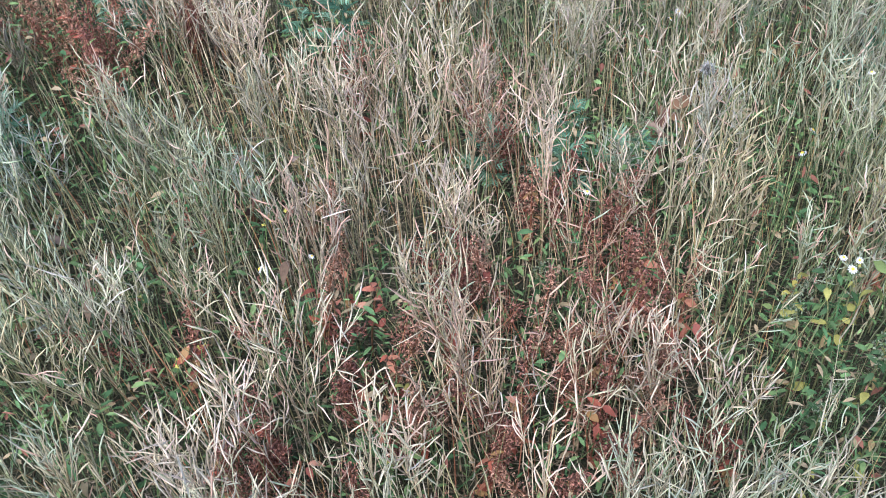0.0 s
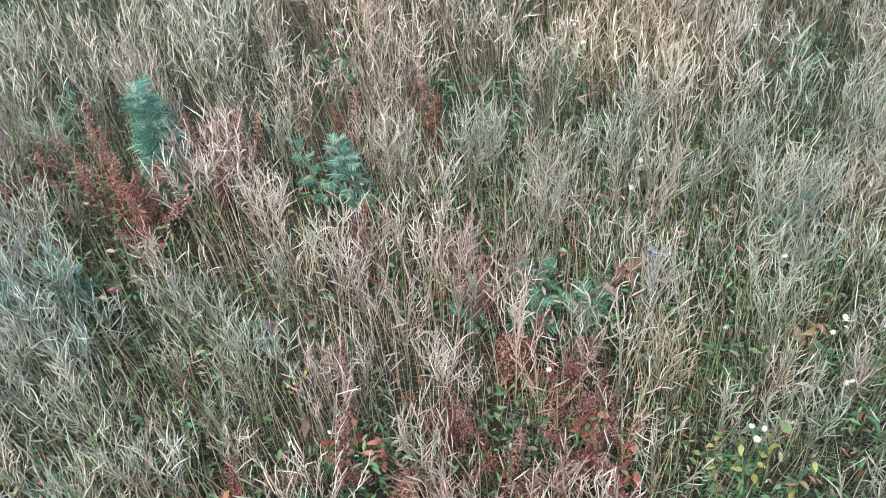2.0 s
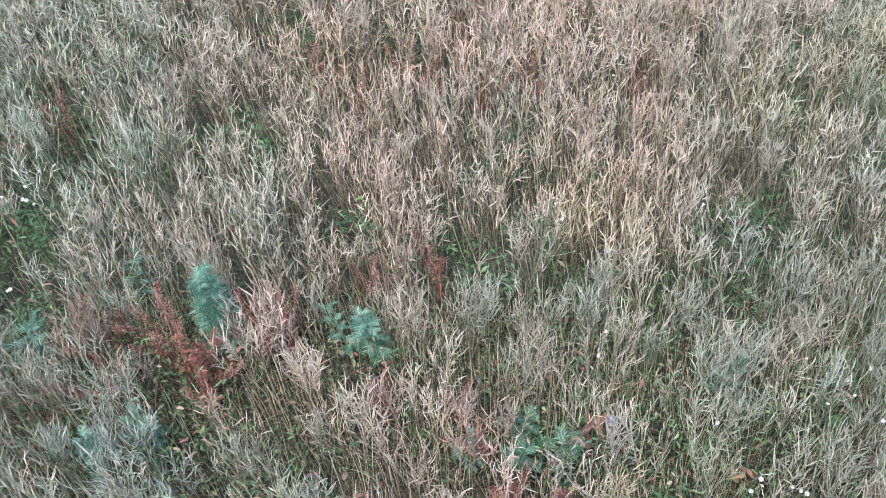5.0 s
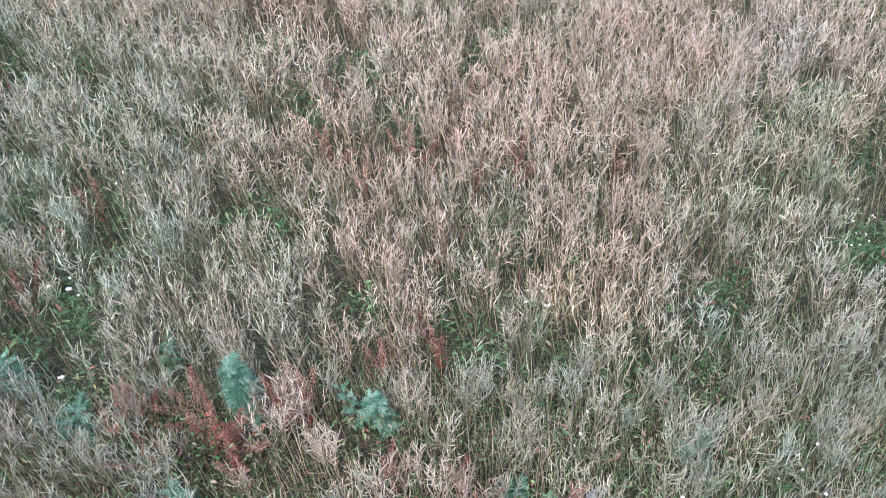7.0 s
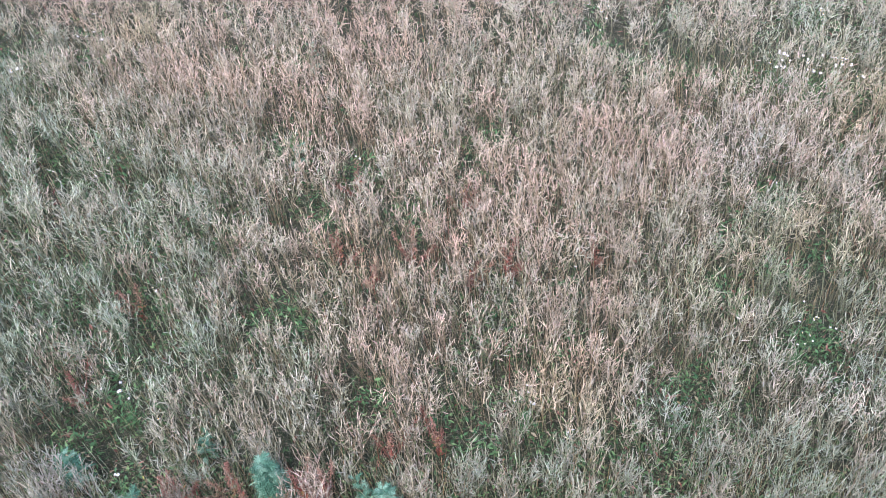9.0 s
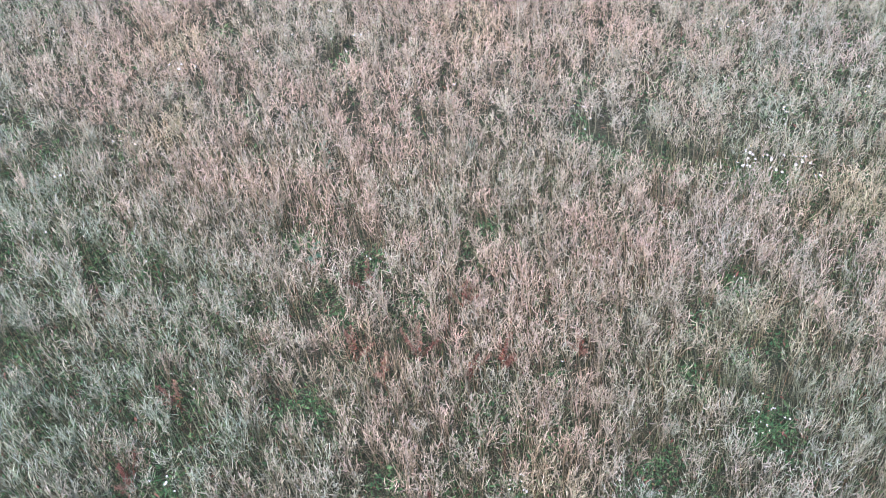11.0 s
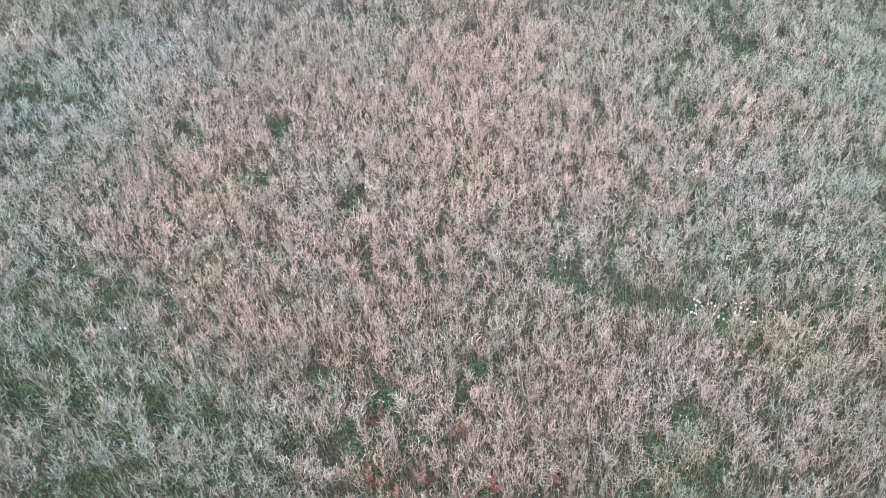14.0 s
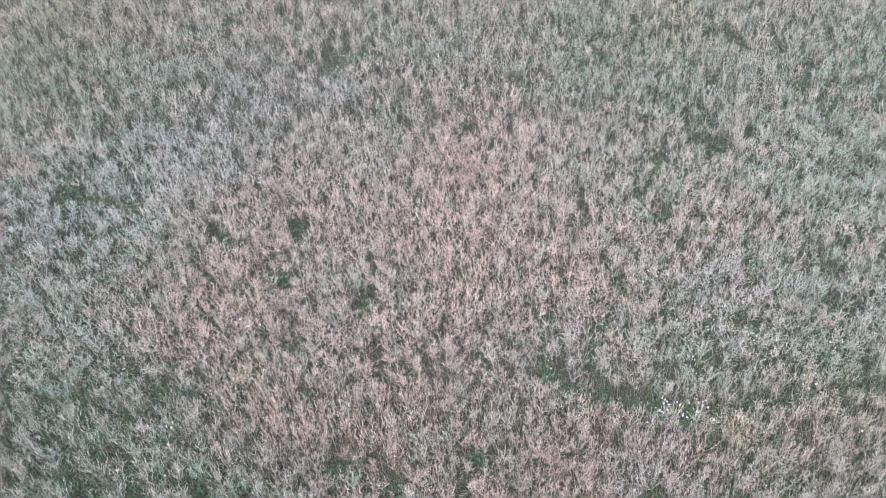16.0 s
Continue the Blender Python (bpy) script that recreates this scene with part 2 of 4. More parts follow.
GAPS_NEAR_WEEDY = [(0.37, 2.03, .12), (0.97, 2.05, .1), (-0.25, 2.36, .08), (-1.24, 2.36, .15), (-0.72, 1.45, .12), (-0.19, 1.38, .12), (-0.10, 1.07, .12), (-0.81, 1.01, .15),
                   (0.49, 1.96, .15), (0.88, 1.38, .17), (0.81, 1.09, .15), (0.24, 1.49, .12), (0.78, 2.04, .08), (0.55, 2.01, .08), (0.28, 0.99, .1), (0.43, 1.41, .1),
                   (0.86, 1.14, .17), (0.72, 0.98, .12), (1.02, 1.26, .13), (-0.62, 1.08, .1), (0.78, 0.84, .15), (1.25, 1.76, .13), (1.24, 1.50, .14)]
PINK = [(3.9, 9.6, .9), (-0.45, 7.10, 1.5), (-3.26, 7.88, 1.2), (-0.98, 5.76, 1.0), (0.95, 3.60, .8), (0.51, 8.30, 1.4), (-2.14, 6.39, 1.0), (2.10, 5.99, .7),
        (-1.52, 9.68, 1.2), (-0.18, 4.45, .9), (-2.62, 8.78, 1.2), (0.28, 10.45, 1.2), (1.92, 9.31, 1.0), (-1.10, 2.94, .5),
        (0.51, 5.07, .9), (1.82, 3.37, .5), (-0.29, 3.51, .6), (0.07, 1.63, .3), (-0.22, 2.05, .35), (0.16, 1.17, .3), (-0.37, 1.12, .3), (-0.65, 2.20, .3),
        (3.62, 5.65, .7), (1.52, 5.71, .9), (4.76, 5.94, .6), (2.57, 5.68, .7), (0.24, 9.04, 1.4), (1.96, 9.56, 1.2), (-1.03, 9.89, 1.2), (0.79, 11.52, 1.2), (-0.2, 2.9, .6)]
GREEN = [(-3.33, 4.06, .9), (-3.78, 5.40, 1.0), (3.93, 7.73, 1.0), (4.88, 8.74, 1.0), (3.90, 5.65, .7), (-4.99, 9.16, 1.2), (-2.01, 3.67, .6),
         (3.87, 10.20, 1.0), (-3.76, 6.57, .8), (-5.64, 10.62, 1.2), (-5.75, 8.66, 1.2), (6.13, 10.66, 1.8), (-4.76, 11.66, 1.2), (3.55, 14.40, 1.8),
         (7.50, 13.59, 2.0), (-4.91, 6.55, 1.2), (-2.55, 4.09, .8), (-2.12, 4.78, .7), (-3.05, 5.39, .8), (0.37, 3.83, .25),
         (-4.68, 5.51, 1.0), (-5.46, 7.19, 1.2), (6.56, 12.07, 1.6), (4.8, 8.91, 1.0), (5.56, 7.34, .8), (-6.04, 13.21, 1.6), (4.32, 12.9, 1.4)]
GREEN_NEAR = [(0.55, 2.75, .45), (1.5, 2.85, .5), (0.88, 2.56, .4), (0.99, 1.91, .3), (-1.13, 1.99, .3), (-0.65, 1.74, .25), (0.64, 1.85, .2), (1.22, 2.28, .4), (-1.35, 2.51, .35),
              (-0.15, 2.60, .2), (1.97, 2.38, .4), (-0.87, 1.27, .25), (0.82, 1.26, .3)]
SILVER = [(0.64, 1.84, .12), (0.72, 1.94, .12), (0.77, 1.60, .1), (-0.32, 1.47, .1), (-0.71, 1.29, .1), (-1.07, 1.82, .14), (-1.24, 2.00, .16), (0.22, 1.93, .1), (-4.2, 11.4, 1.1), (-3.03, 12.66, .9), (-5.37, 10.14, 1.0), (4.09, 8.39, .6), (1.61, 7.17, .25), (3.02, 6.12, .3), (2.51, 3.30, .35), (0.64, 1.85, .15), (1.60, 7.13, .3), (-1.69, 13.24, .8), (2.44, 5.45, .5),
          (3.45, 5.27, .5), (4.46, 8.24, .4), (-2.13, 2.71, .3), (-0.39, 1.60, .12), (1.29, 3.03, .3), (-0.57, 5.15, .2)]
PALE = [(-0.38, 1.10, .14), (-0.29, 1.00, .14), (-0.22, 0.91, .14), (-0.45, 0.91, .12), (0.26, 1.11, .1), (0.51, 1.11, .12), (0.09, 0.88, .1), (0.43, 1.06, .1), (-0.70, 2.52, .15), (-0.62, 2.44, .15),
        (-0.22, 1.88, .12), (0.02, 1.63, .12), (0.13, 1.67, .12), (0.72, 2.91, .15), (-0.78, 2.30, .12)]
YELLOW = [(-0.78, 1.16, .14), (-0.76, 1.02, .14), (-0.65, 1.42, .12), (-0.62, 1.56, .12), (0.70, 1.61, .14), (0.79, 1.71, .12), (0.60, 1.35, .1), (2.43, 4.28, .35), (2.66, 4.39, .35), (3.58, 5.86, .4), (0.76, 3.17, .25), (0.94, 3.01, .25), (1.87, 4.03, .2), (-0.54, 4.25, .3), (-2.61, 7.08, .3),
          (3.77, 5.81, .5), (5.60, 6.47, .6), (0.39, 8.65, .3), (-2.68, 8.42, .4), (-7.10, 14.66, 1.5), (0.86, 1.69, .18), (-0.78, 1.59, .15), (4.56, 14.64, 1.2)]
RED = [(-0.47, 4.34, .25), (-0.19, 4.50, .2), (-0.71, 4.50, .25), (0.21, 4.31, .2), (0.48, 4.39, .15), (0.18, 5.08, .12), (-0.59, 5.20, .2), (-2.06, 4.09, .15),
       (-2.30, 3.34, .2), (1.14, 4.55, .15), (-0.79, 2.59, .12), (-0.31, 2.92, .12), (-1.11, 2.38, .18), (-0.96, 2.25, .15), (-1.54, 2.44, .15),
       (0.41, 1.39, .15), (0.16, 1.14, .12), (-0.29, 1.42, .12), (0.26, 1.03, .15), (-0.04, 1.12, .1), (0.16, 1.97, .1), (-0.68, 2.57, .1)]
GAPS = [(x, y, 0.6 * r) for x, y, r in GAPS_FAR] + [(x, y, 0.6 * r) for x, y, r in GAPS_TRACK] + [(x, y, 0.85 * r) for x, y, r in GAPS_MID] + [(x, y, 0.7 * r) for x, y, r in GAPS_SMALL] + [(x, y, (0.8 if x < -0.9 else 0.74 if x > 0.6 else 0.95) * r) for x, y, r in GAPS_NEAR + GAPS_NEAR_WEEDY]


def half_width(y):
    """How far the dense planting reaches to either side at y, sized to fit the camera's view."""
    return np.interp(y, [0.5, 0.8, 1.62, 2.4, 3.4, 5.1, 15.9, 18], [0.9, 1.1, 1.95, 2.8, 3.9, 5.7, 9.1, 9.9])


def scatter(x0, x1, y0, y1, per_m2):
    """Jittered places on a strip of field, at an even spacing."""
    step = 1 / math.sqrt(per_m2)
    gx, gy = np.meshgrid(np.arange(x0, x1, step), np.arange(y0, y1, step))
    x = gx.ravel() + rng.uniform(-0.6, 0.6, gx.size) * step
    y = gy.ravel() + rng.uniform(-0.6, 0.6, gx.size) * step
    return x, y


def crop_places(x, y, clump):
    """Thins the crop in its gaps and between its clumps."""
    keep = rng.uniform(size=len(x)) > 0.97 * spots(x, y, GAPS, True)
    keep &= rng.uniform(size=len(x)) < 0.9 + np.where(y < 6, 0.25, 0.14) * hills(x, y, clump, 3) - np.where(y > 2.8, 0.16, 0.0) * spots(x, y, GREEN)
    return x[keep], y[keep]


def crop_height(x, y):
    h = 0.50 + 0.035 * hills(x, y, 0.7, 11) + 0.055 * hills(x, y, 0.42, 3) + 0.04 * hills(x, y, 3.0, 12) + rng.normal(size=len(x)) * 0.06
    return np.clip(h * (1 - 0.35 * spots(x, y, GAPS, True)), 0.22, 0.72)


def crop_tints(x, y):
    """Pod and stalk colour of each plant: straw, pinkish brown, grey green, silver, yellow or rusty."""
    n = len(x)
    ripe = 0.39 - 0.09 * ((y < 4.2) & (y > 1.8)) - 0.06 * (y < 1.8) + 0.07 * (y > 7) + 0.18 * hills(x, y, 2.2, 21) + 0.15 * hills(x, y, 0.6, 22) + rng.normal(size=n) * 0.16
    ripe += np.where(y > 7, 0.42, 0.44) * spots(x, y, PINK) - np.where(y > 5, 0.26, np.where(y < 2.3, 0.3, 0.3)) * np.maximum(spots(x, y, GREEN), spots(x, y, GREEN_NEAR))
    ripe = np.clip(ripe, 0, 1)[:, None]
    pod = np.array([0.335, 0.365, 0.265]) * (1 - ripe) + np.array([0.515, 0.385, 0.285]) * ripe
    straw = (rng.uniform(size=n)[:, None] < np.where(y < 2.6, 0.07, 0.03)[:, None] + np.where(y < 2.6, 0.18, 0.07)[:, None] * ripe)
    pod = np.where(straw, np.array([0.51, 0.45, 0.335]), pod)
    stalk = np.array([0.19, 0.22, 0.12]) * (1 - ripe) + np.array([0.34, 0.25, 0.15]) * ripe
    for places, cp, cs, strength in ((PALE, (0.58, 0.495, 0.395), (0.40, 0.32, 0.23), 0.7), (SILVER, (0.44, 0.44, 0.41), (0.31, 0.32, 0.29), 0.42), (YELLOW, (0.42, 0.36, 0.17), (0.24, 0.22, 0.09), 0.6),
                                     (RED, (0.46, 0.24, 0.17), (0.28, 0.12, 0.08), 0.42)):
        s = (strength * np.where(y < 2.7, 1.0, 0.6) * spots(x, y, places))[:, None]
        pod, stalk = pod * (1 - s) + np.array(cp) * s, stalk * (1 - s) + np.array(cs) * s
    light = rng.uniform(0.78, 1.22, n)[:, None]
    return pod * light * 0.94, stalk * light


# ---- the dry pod plants of the crop ----
def crop_axes(x, y, h, branches, k, bush=0.0):
    """Stem and branch lines of every plant: (M, 1 + branches, K, 3). Branches leave the stem sideways and bend up to one level; a bush of 1 has them start higher and spread wider."""
    m = len(x)
    t = np.linspace(0, 1, k)
    lean = rng.normal(size=(m, 2)) * 0.12 + WIND
    base = np.stack([x, y, np.zeros(m)], 1)
    rise = lambda s: base[:, None] + np.concatenate([lean[:, None] * (h[:, None] * s ** 1.6)[..., None], (h[:, None] * s)[..., None]], -1)
    axes = [rise(np.broadcast_to(t, (m, k)))]
    turn, wide = rng.uniform(0, 2 * np.pi, m), rng.uniform(0.22 + 0.16 * bush, 0.5 + 0.28 * bush, m)
    for b in range(branches):
        s0 = rng.uniform(0.16 + 0.2 * bush, 0.66 + 0.08 * bush, m)
        start = rise(s0[:, None])[:, 0]
        length = h * (1.04 - s0) * rng.uniform(0.7, 1.06, m) * (1 + 0.1 * bush)
        az = turn + 2.4 * b + rng.normal(size=m) * 0.4
        out = np.stack([np.cos(az), np.sin(az), np.zeros(m)], 1) + np.concatenate([lean, np.zeros((m, 1))], 1)
        spread = wide * rng.uniform(0.3, 1.1, m)
        bend = 1 - (1 - t) ** 1.6
        p = start[:, None] + out[:, None] * (length * spread)[:, None, None] * bend[None, :, None] + UP * (length * (1 - 0.3 * spread))[:, None, None] * t[None, :, None]
        if k > 3:
            p = p + (rng.normal(size=(m, k, 3)) * 0.006) * t[None, :, None]
        axes.append(p)
    return np.stack(axes, 1)


def pods_on(axes, per_axis, size=1.0, low=0.42, loose=0.12):
    """Foot, direction, length and owner of pods along the upper part of each axis."""
    m, a, k = axes.shape[:3]
    u = (np.arange(per_axis) + rng.uniform(0, 1, (m, a, per_axis))) / per_axis
    u = low + (1 - low) * u
    pos = u * (k - 1)
    i = np.minimum(pos.astype(int), k - 2)
    w = (pos - i)[..., None]
    take = lambda j: np.take_along_axis(axes, j[..., None], 2)
    foot = take(i) * (1 - w) + take(i + 1) * w
    tan = unit(take(i + 1) - take(i))
    side = unit(np.cross(tan, rng.normal(size=tan.shape)))
    tilt = np.where(rng.uniform(size=u.shape) < loose, rng.uniform(0.8, 1.4, u.shape), rng.uniform(0.12, 0.75, u.shape))[..., None]
    way = unit(tan * np.cos(tilt) + side * np.sin(tilt))
    length = rng.uniform(0.036, 0.078, u.shape) * size
    owner = np.broadcast_to(np.arange(m)[:, None, None], u.shape)
    return foot.reshape(-1, 3), way.reshape(-1, 3), length.ravel(), owner.ravel()


def pod_lines(foot, way, length, k):
    u = np.linspace(0, 1, k)
    curl = UP * rng.uniform(-0.05, 0.45, len(foot))[:, None] + rng.normal(size=foot.shape) * 0.2
    return foot[:, None] + length[:, None, None] * (way[:, None] * u[None, :, None] + curl[:, None] * (u ** 2)[None, :, None])


def crop(x, y, branches, per_axis, detail, size=1.0, fill=12):
    """One mesh of many plants, in four grades of detail."""
    heap = Heap()
    h = crop_height(x, y)
    pod_c, stalk_c = crop_tints(x, y)
    k = (3, 3, 4, 4)[detail]
    axes = crop_axes(x, y, h, branches, k, (1.0, 0.6, 0.3, 0.0)[detail])
    m, a = axes.shape[:2]
    thick = np.full((m, a), 0.0014)
    thick[:, 0] = 0.0023
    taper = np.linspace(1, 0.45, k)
    # stem and branch colour grades from darker at the foot to lighter at the tip
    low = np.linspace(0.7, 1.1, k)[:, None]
    tone = np.repeat(stalk_c[:, None], a, 1)
    own = (0.55, 0.58, 0.6, 0.5)[detail]
    tone[:, 1:] = tone[:, 1:] * own + pod_c[:, None] * (1 - own)
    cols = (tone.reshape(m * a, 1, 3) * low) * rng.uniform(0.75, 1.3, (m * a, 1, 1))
    lines = axes.reshape(m * a, k, 3)
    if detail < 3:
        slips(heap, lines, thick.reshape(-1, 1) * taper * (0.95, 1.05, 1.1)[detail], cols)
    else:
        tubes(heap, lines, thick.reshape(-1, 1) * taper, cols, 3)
    if detail < 3:
        # bare twigs, and further off fallen pods too, that fill the inside of each plant
        n = m * fill
        own = rng.integers(0, m, n)
        tall = h[own] * rng.uniform(0.5, 0.92, n)
        foot = np.stack([x[own], y[own], np.zeros(n)], 1) + rng.normal(size=(n, 3)) * np.array([0.03, 0.03, 0])
        tip = foot + np.concatenate([rng.normal(size=(n, 2)) * 0.055 + WIND * tall[:, None], tall[:, None]], 1)
        loose_foot = np.stack([x[own], y[own], tall * 0.75], 1) + rng.normal(size=(n, 3)) * np.array([0.06, 0.06, 0.03])
        loose_tip = loose_foot + unit(rng.normal(size=(n, 3)) + UP * 0.7) * rng.uniform(0.05, 0.11, (n, 1))
        fell = rng.uniform(size=(n, 1)) < (1.0, 0.7, 0.4)[detail]
        foot, tip = np.where(fell, loose_foot, foot), np.where(fell, loose_tip, tip)
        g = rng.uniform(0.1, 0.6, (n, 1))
        # tint darkened to stand in for the shade inside each plant
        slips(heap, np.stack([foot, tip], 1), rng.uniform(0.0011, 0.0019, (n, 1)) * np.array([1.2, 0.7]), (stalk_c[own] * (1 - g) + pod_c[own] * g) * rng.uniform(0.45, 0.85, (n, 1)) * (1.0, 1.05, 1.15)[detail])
    foot, way, length, owner = pods_on(axes, per_axis, size, (0.25, 0.3, 0.36, 0.42)[detail], (0.62, 0.4, 0.2, 0.12)[detail])
    vary = (0.14, 0.16, 0.19, 0.27)[detail]
    tint = pod_c[owner] * rng.uniform(1 - vary, 1 + vary, (len(owner), 1)) * rng.normal(1, 0.04, (len(owner), 3))
    tint = tint * (0.95, 0.99, 0.98, 0.97)[detail]
    r = rng.uniform(0.0016, 0.0026, len(foot))
    if detail == 0:
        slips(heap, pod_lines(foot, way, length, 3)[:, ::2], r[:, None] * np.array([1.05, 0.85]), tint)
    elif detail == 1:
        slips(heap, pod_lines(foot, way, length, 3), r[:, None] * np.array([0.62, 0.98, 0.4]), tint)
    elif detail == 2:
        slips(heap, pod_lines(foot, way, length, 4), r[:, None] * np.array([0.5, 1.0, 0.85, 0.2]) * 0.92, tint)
    else:
        tubes(heap, pod_lines(foot, way, length, 3), r[:, None] * np.array([0.5, 0.95, 0.2]), tint, 3)
    return heap


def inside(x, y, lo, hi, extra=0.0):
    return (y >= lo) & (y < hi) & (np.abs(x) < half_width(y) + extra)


# ---- ground ----
def ground():
    heap = Heap()
    gx = np.concatenate([[-2500, -300, -60], np.linspace(-14, 14, 141), [60, 300, 2500]])
    gy = np.concatenate([[-2500, -300, -40], np.linspace(-2, 20, 111), [60, 300, 2500]])
    x, y = np.meshgrid(gx, gy, indexing="ij")
    near = (np.abs(x) < 15) & (y > -3) & (y < 21)
    z = np.where(near, 0.012 * hills(x, y, 0.5, 31) + 0.012 * hills(x, y, 0.23, 32), 0) - 0.02
    v = np.stack([x, y, z], -1).reshape(-1, 3)
    i, j = np.meshgrid(np.arange(len(gx) - 1), np.arange(len(gy) - 1), indexing="ij")
    n = len(gy)
    f = np.stack([i * n + j, (i + 1) * n + j, (i + 1) * n + j + 1, i * n + j + 1], -1).reshape(-1, 4)
    heap.add(v, f, np.full((len(v), 3), 0.1))
    ob = new("ground", heap.mesh("ground", SOIL))
    return tagged(ob, "dark field soil under the crop and weeds", "ground", kind="structure")


ground()

# nearest plants: things of their own, built further down
OWN = (-1.2, 1.2, 0.62, 2.25)


def is_own(x, y):
    return (np.abs(x) < 0.5 + 0.4 * y) & (x > OWN[0]) & (x < OWN[1]) & (y > OWN[2]) & (y < OWN[3])


def field():
    # close stretch
    x, y = scatter(-3.2, 3.2, 0.5, 2.8, 54)
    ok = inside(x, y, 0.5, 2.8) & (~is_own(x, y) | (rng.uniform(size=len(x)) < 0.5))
    x, y = crop_places(x[ok], y[ok], 0.5)
    stuff("crop_close", crop(x, y, 13, 5, 3, 0.92).mesh("crop_close", DRY), "dry ripe seed-pod crop with slender branched stalks, straw and grey green", "crop")
    # middle stretches
    x, y = scatter(-7.5, 7.5, 2.8, 4.3, 52)
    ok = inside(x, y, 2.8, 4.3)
    x, y = crop_places(x[ok], y[ok], 0.42)
    stuff("crop_middle", crop(x, y, 10, 6, 2, 0.84).mesh("crop_middle", DRY), "dry ripe seed-pod crop, pinkish brown with green grey patches", "crop")
    x, y = scatter(-7.5, 7.5, 4.3, 7.0, 54)
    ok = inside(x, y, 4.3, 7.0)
    x, y = crop_places(x[ok], y[ok], 0.42)
    stuff("crop_beyond", crop(x, y, 10, 6, 1, 0.86).mesh("crop_beyond", DRY), "dry ripe seed-pod crop, dusty pinkish brown with weedy gaps", "crop")
    # far stretches
    x, y = scatter(-9, 9, 7.0, 12, 58)
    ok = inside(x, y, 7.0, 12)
    x, y = crop_places(x[ok], y[ok], 0.45)
    stuff("crop_far", crop(x, y, 7, 8, 0, 0.8).mesh("crop_far", DRY), "dry ripe seed-pod crop, pinkish beige and grey green in patches", "crop")
    x, y = scatter(-10, 10, 12, 18, 46)
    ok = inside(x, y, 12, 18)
    x, y = crop_places(x[ok], y[ok], 0.45)
    stuff("crop_farthest", crop(x, y, 6, 6, 0, 0.88).mesh("crop_farthest", DRY), "dry seed-pod crop in the distance, beige and grey green", "crop")
    # the field goes on around
    x, y = scatter(-13.5, 13.5, -6, 22, 24)
    far = np.maximum(np.abs(x) - 9.5, 0) + np.maximum(np.abs(y - 7.5) - 11.5, 0)
    ok = ~inside(x, y, 0.5, 18) & (rng.uniform(size=len(x)) < np.where(far < 0.01, 1.0, 0.2))
    stuff("crop_around", crop(x[ok], y[ok], 4, 3, 0, 1.4, 2).mesh("crop_around", DRY), "dry seed-pod crop going on around the field", "crop")


field()

# ---- undergrowth ----
def undergrowth(name, y0, y1, per_m2, size, fine, label):
    heap = Heap()
    reach = float(half_width(y1))
    x, y = scatter(-reach, reach, y0, y1, per_m2)
    ok = inside(x, y, y0, y1)
    x, y = x[ok], y[ok]
    gap = spots(x, y, GAPS, True)
    lush = np.maximum(gap, 0.75 * np.maximum(spots(x, y, GREEN), spots(x, y, GREEN_NEAR)))
    ok = rng.uniform(size=len(x)) < (0.55 if fine else 0.28) + 0.22 * hills(x, y, 0.8, 41) + 0.75 * lush
    x, y, lush = x[ok], y[ok], lush[ok]
    n = len(x)
    # small leaves
    az = rng.uniform(0, 2 * np.pi, n)
    way = np.stack([np.cos(az), np.sin(az), rng.uniform(-0.2, 0.7, n)], 1)
    foot = np.stack([x, y, rng.uniform(0.01, 0.18, n) + 0.2 * lush * rng.uniform(0, 1, n)], 1)
    length = rng.uniform(0.022, 0.062, n) * size
    g = rng.uniform(size=(n, 1)) ** 1.5
    tint = np.array([0.040, 0.085, 0.035]) * (1 - g) + np.array([0.12, 0.17, 0.065]) * g
    odd = rng.uniform(size=(n, 1))
    red, tan = (0.07, 0.27) if fine else (0.05, 0.14)
    tint = np.where(odd < red, np.array([0.16, 0.07, 0.05]), np.where(odd < tan, np.array([0.18, 0.14, 0.085]), tint))
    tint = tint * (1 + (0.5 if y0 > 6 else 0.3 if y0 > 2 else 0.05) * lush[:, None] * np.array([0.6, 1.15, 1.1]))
    share = rng.uniform(0.07, 0.22, n)
    if fine:
        u = np.linspace(0, 1, 4)
        p = foot[:, None] + length[:, None, None] * (way[:, None] * u[None, :, None] - UP * 0.35 * (u ** 2)[None, :, None])
        blades(heap, p, (length * share)[:, None] * np.array([0.15, 0.9, 0.85, 0.05]), tint * 1.6)
    else:
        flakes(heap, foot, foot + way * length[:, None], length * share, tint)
    # grass
    pick = rng.uniform(size=n) < 0.45
    q = foot[pick] * np.array([1, 1, 0])
    k = len(q)
    az = rng.uniform(0, 2 * np.pi, k)
    out = np.stack([np.cos(az), np.sin(az), np.zeros(k)], 1) * rng.uniform(0.1, 0.6, k)[:, None]
    tall = rng.uniform(0.12, 0.34, k) * (1 + 0.25 * lush[pick])
    thin = rng.uniform(0.0016, 0.0034, k) * size
    g = rng.uniform(size=(k, 1))
    tint = np.array([0.05, 0.11, 0.045]) * (1 - g) + np.array([0.15, 0.18, 0.09]) * g
    if fine:
        p = q[:, None] + tall[:, None, None] * (out[:, None] * (u ** 2)[None, :, None] + UP * (u - 0.25 * u ** 3)[None, :, None])
        blades(heap, p, thin[:, None] * np.array([0.8, 1.0, 0.8, 0.05]), tint * 1.2)
    else:
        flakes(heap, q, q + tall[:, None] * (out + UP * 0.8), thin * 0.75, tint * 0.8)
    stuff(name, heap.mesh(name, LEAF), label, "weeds")


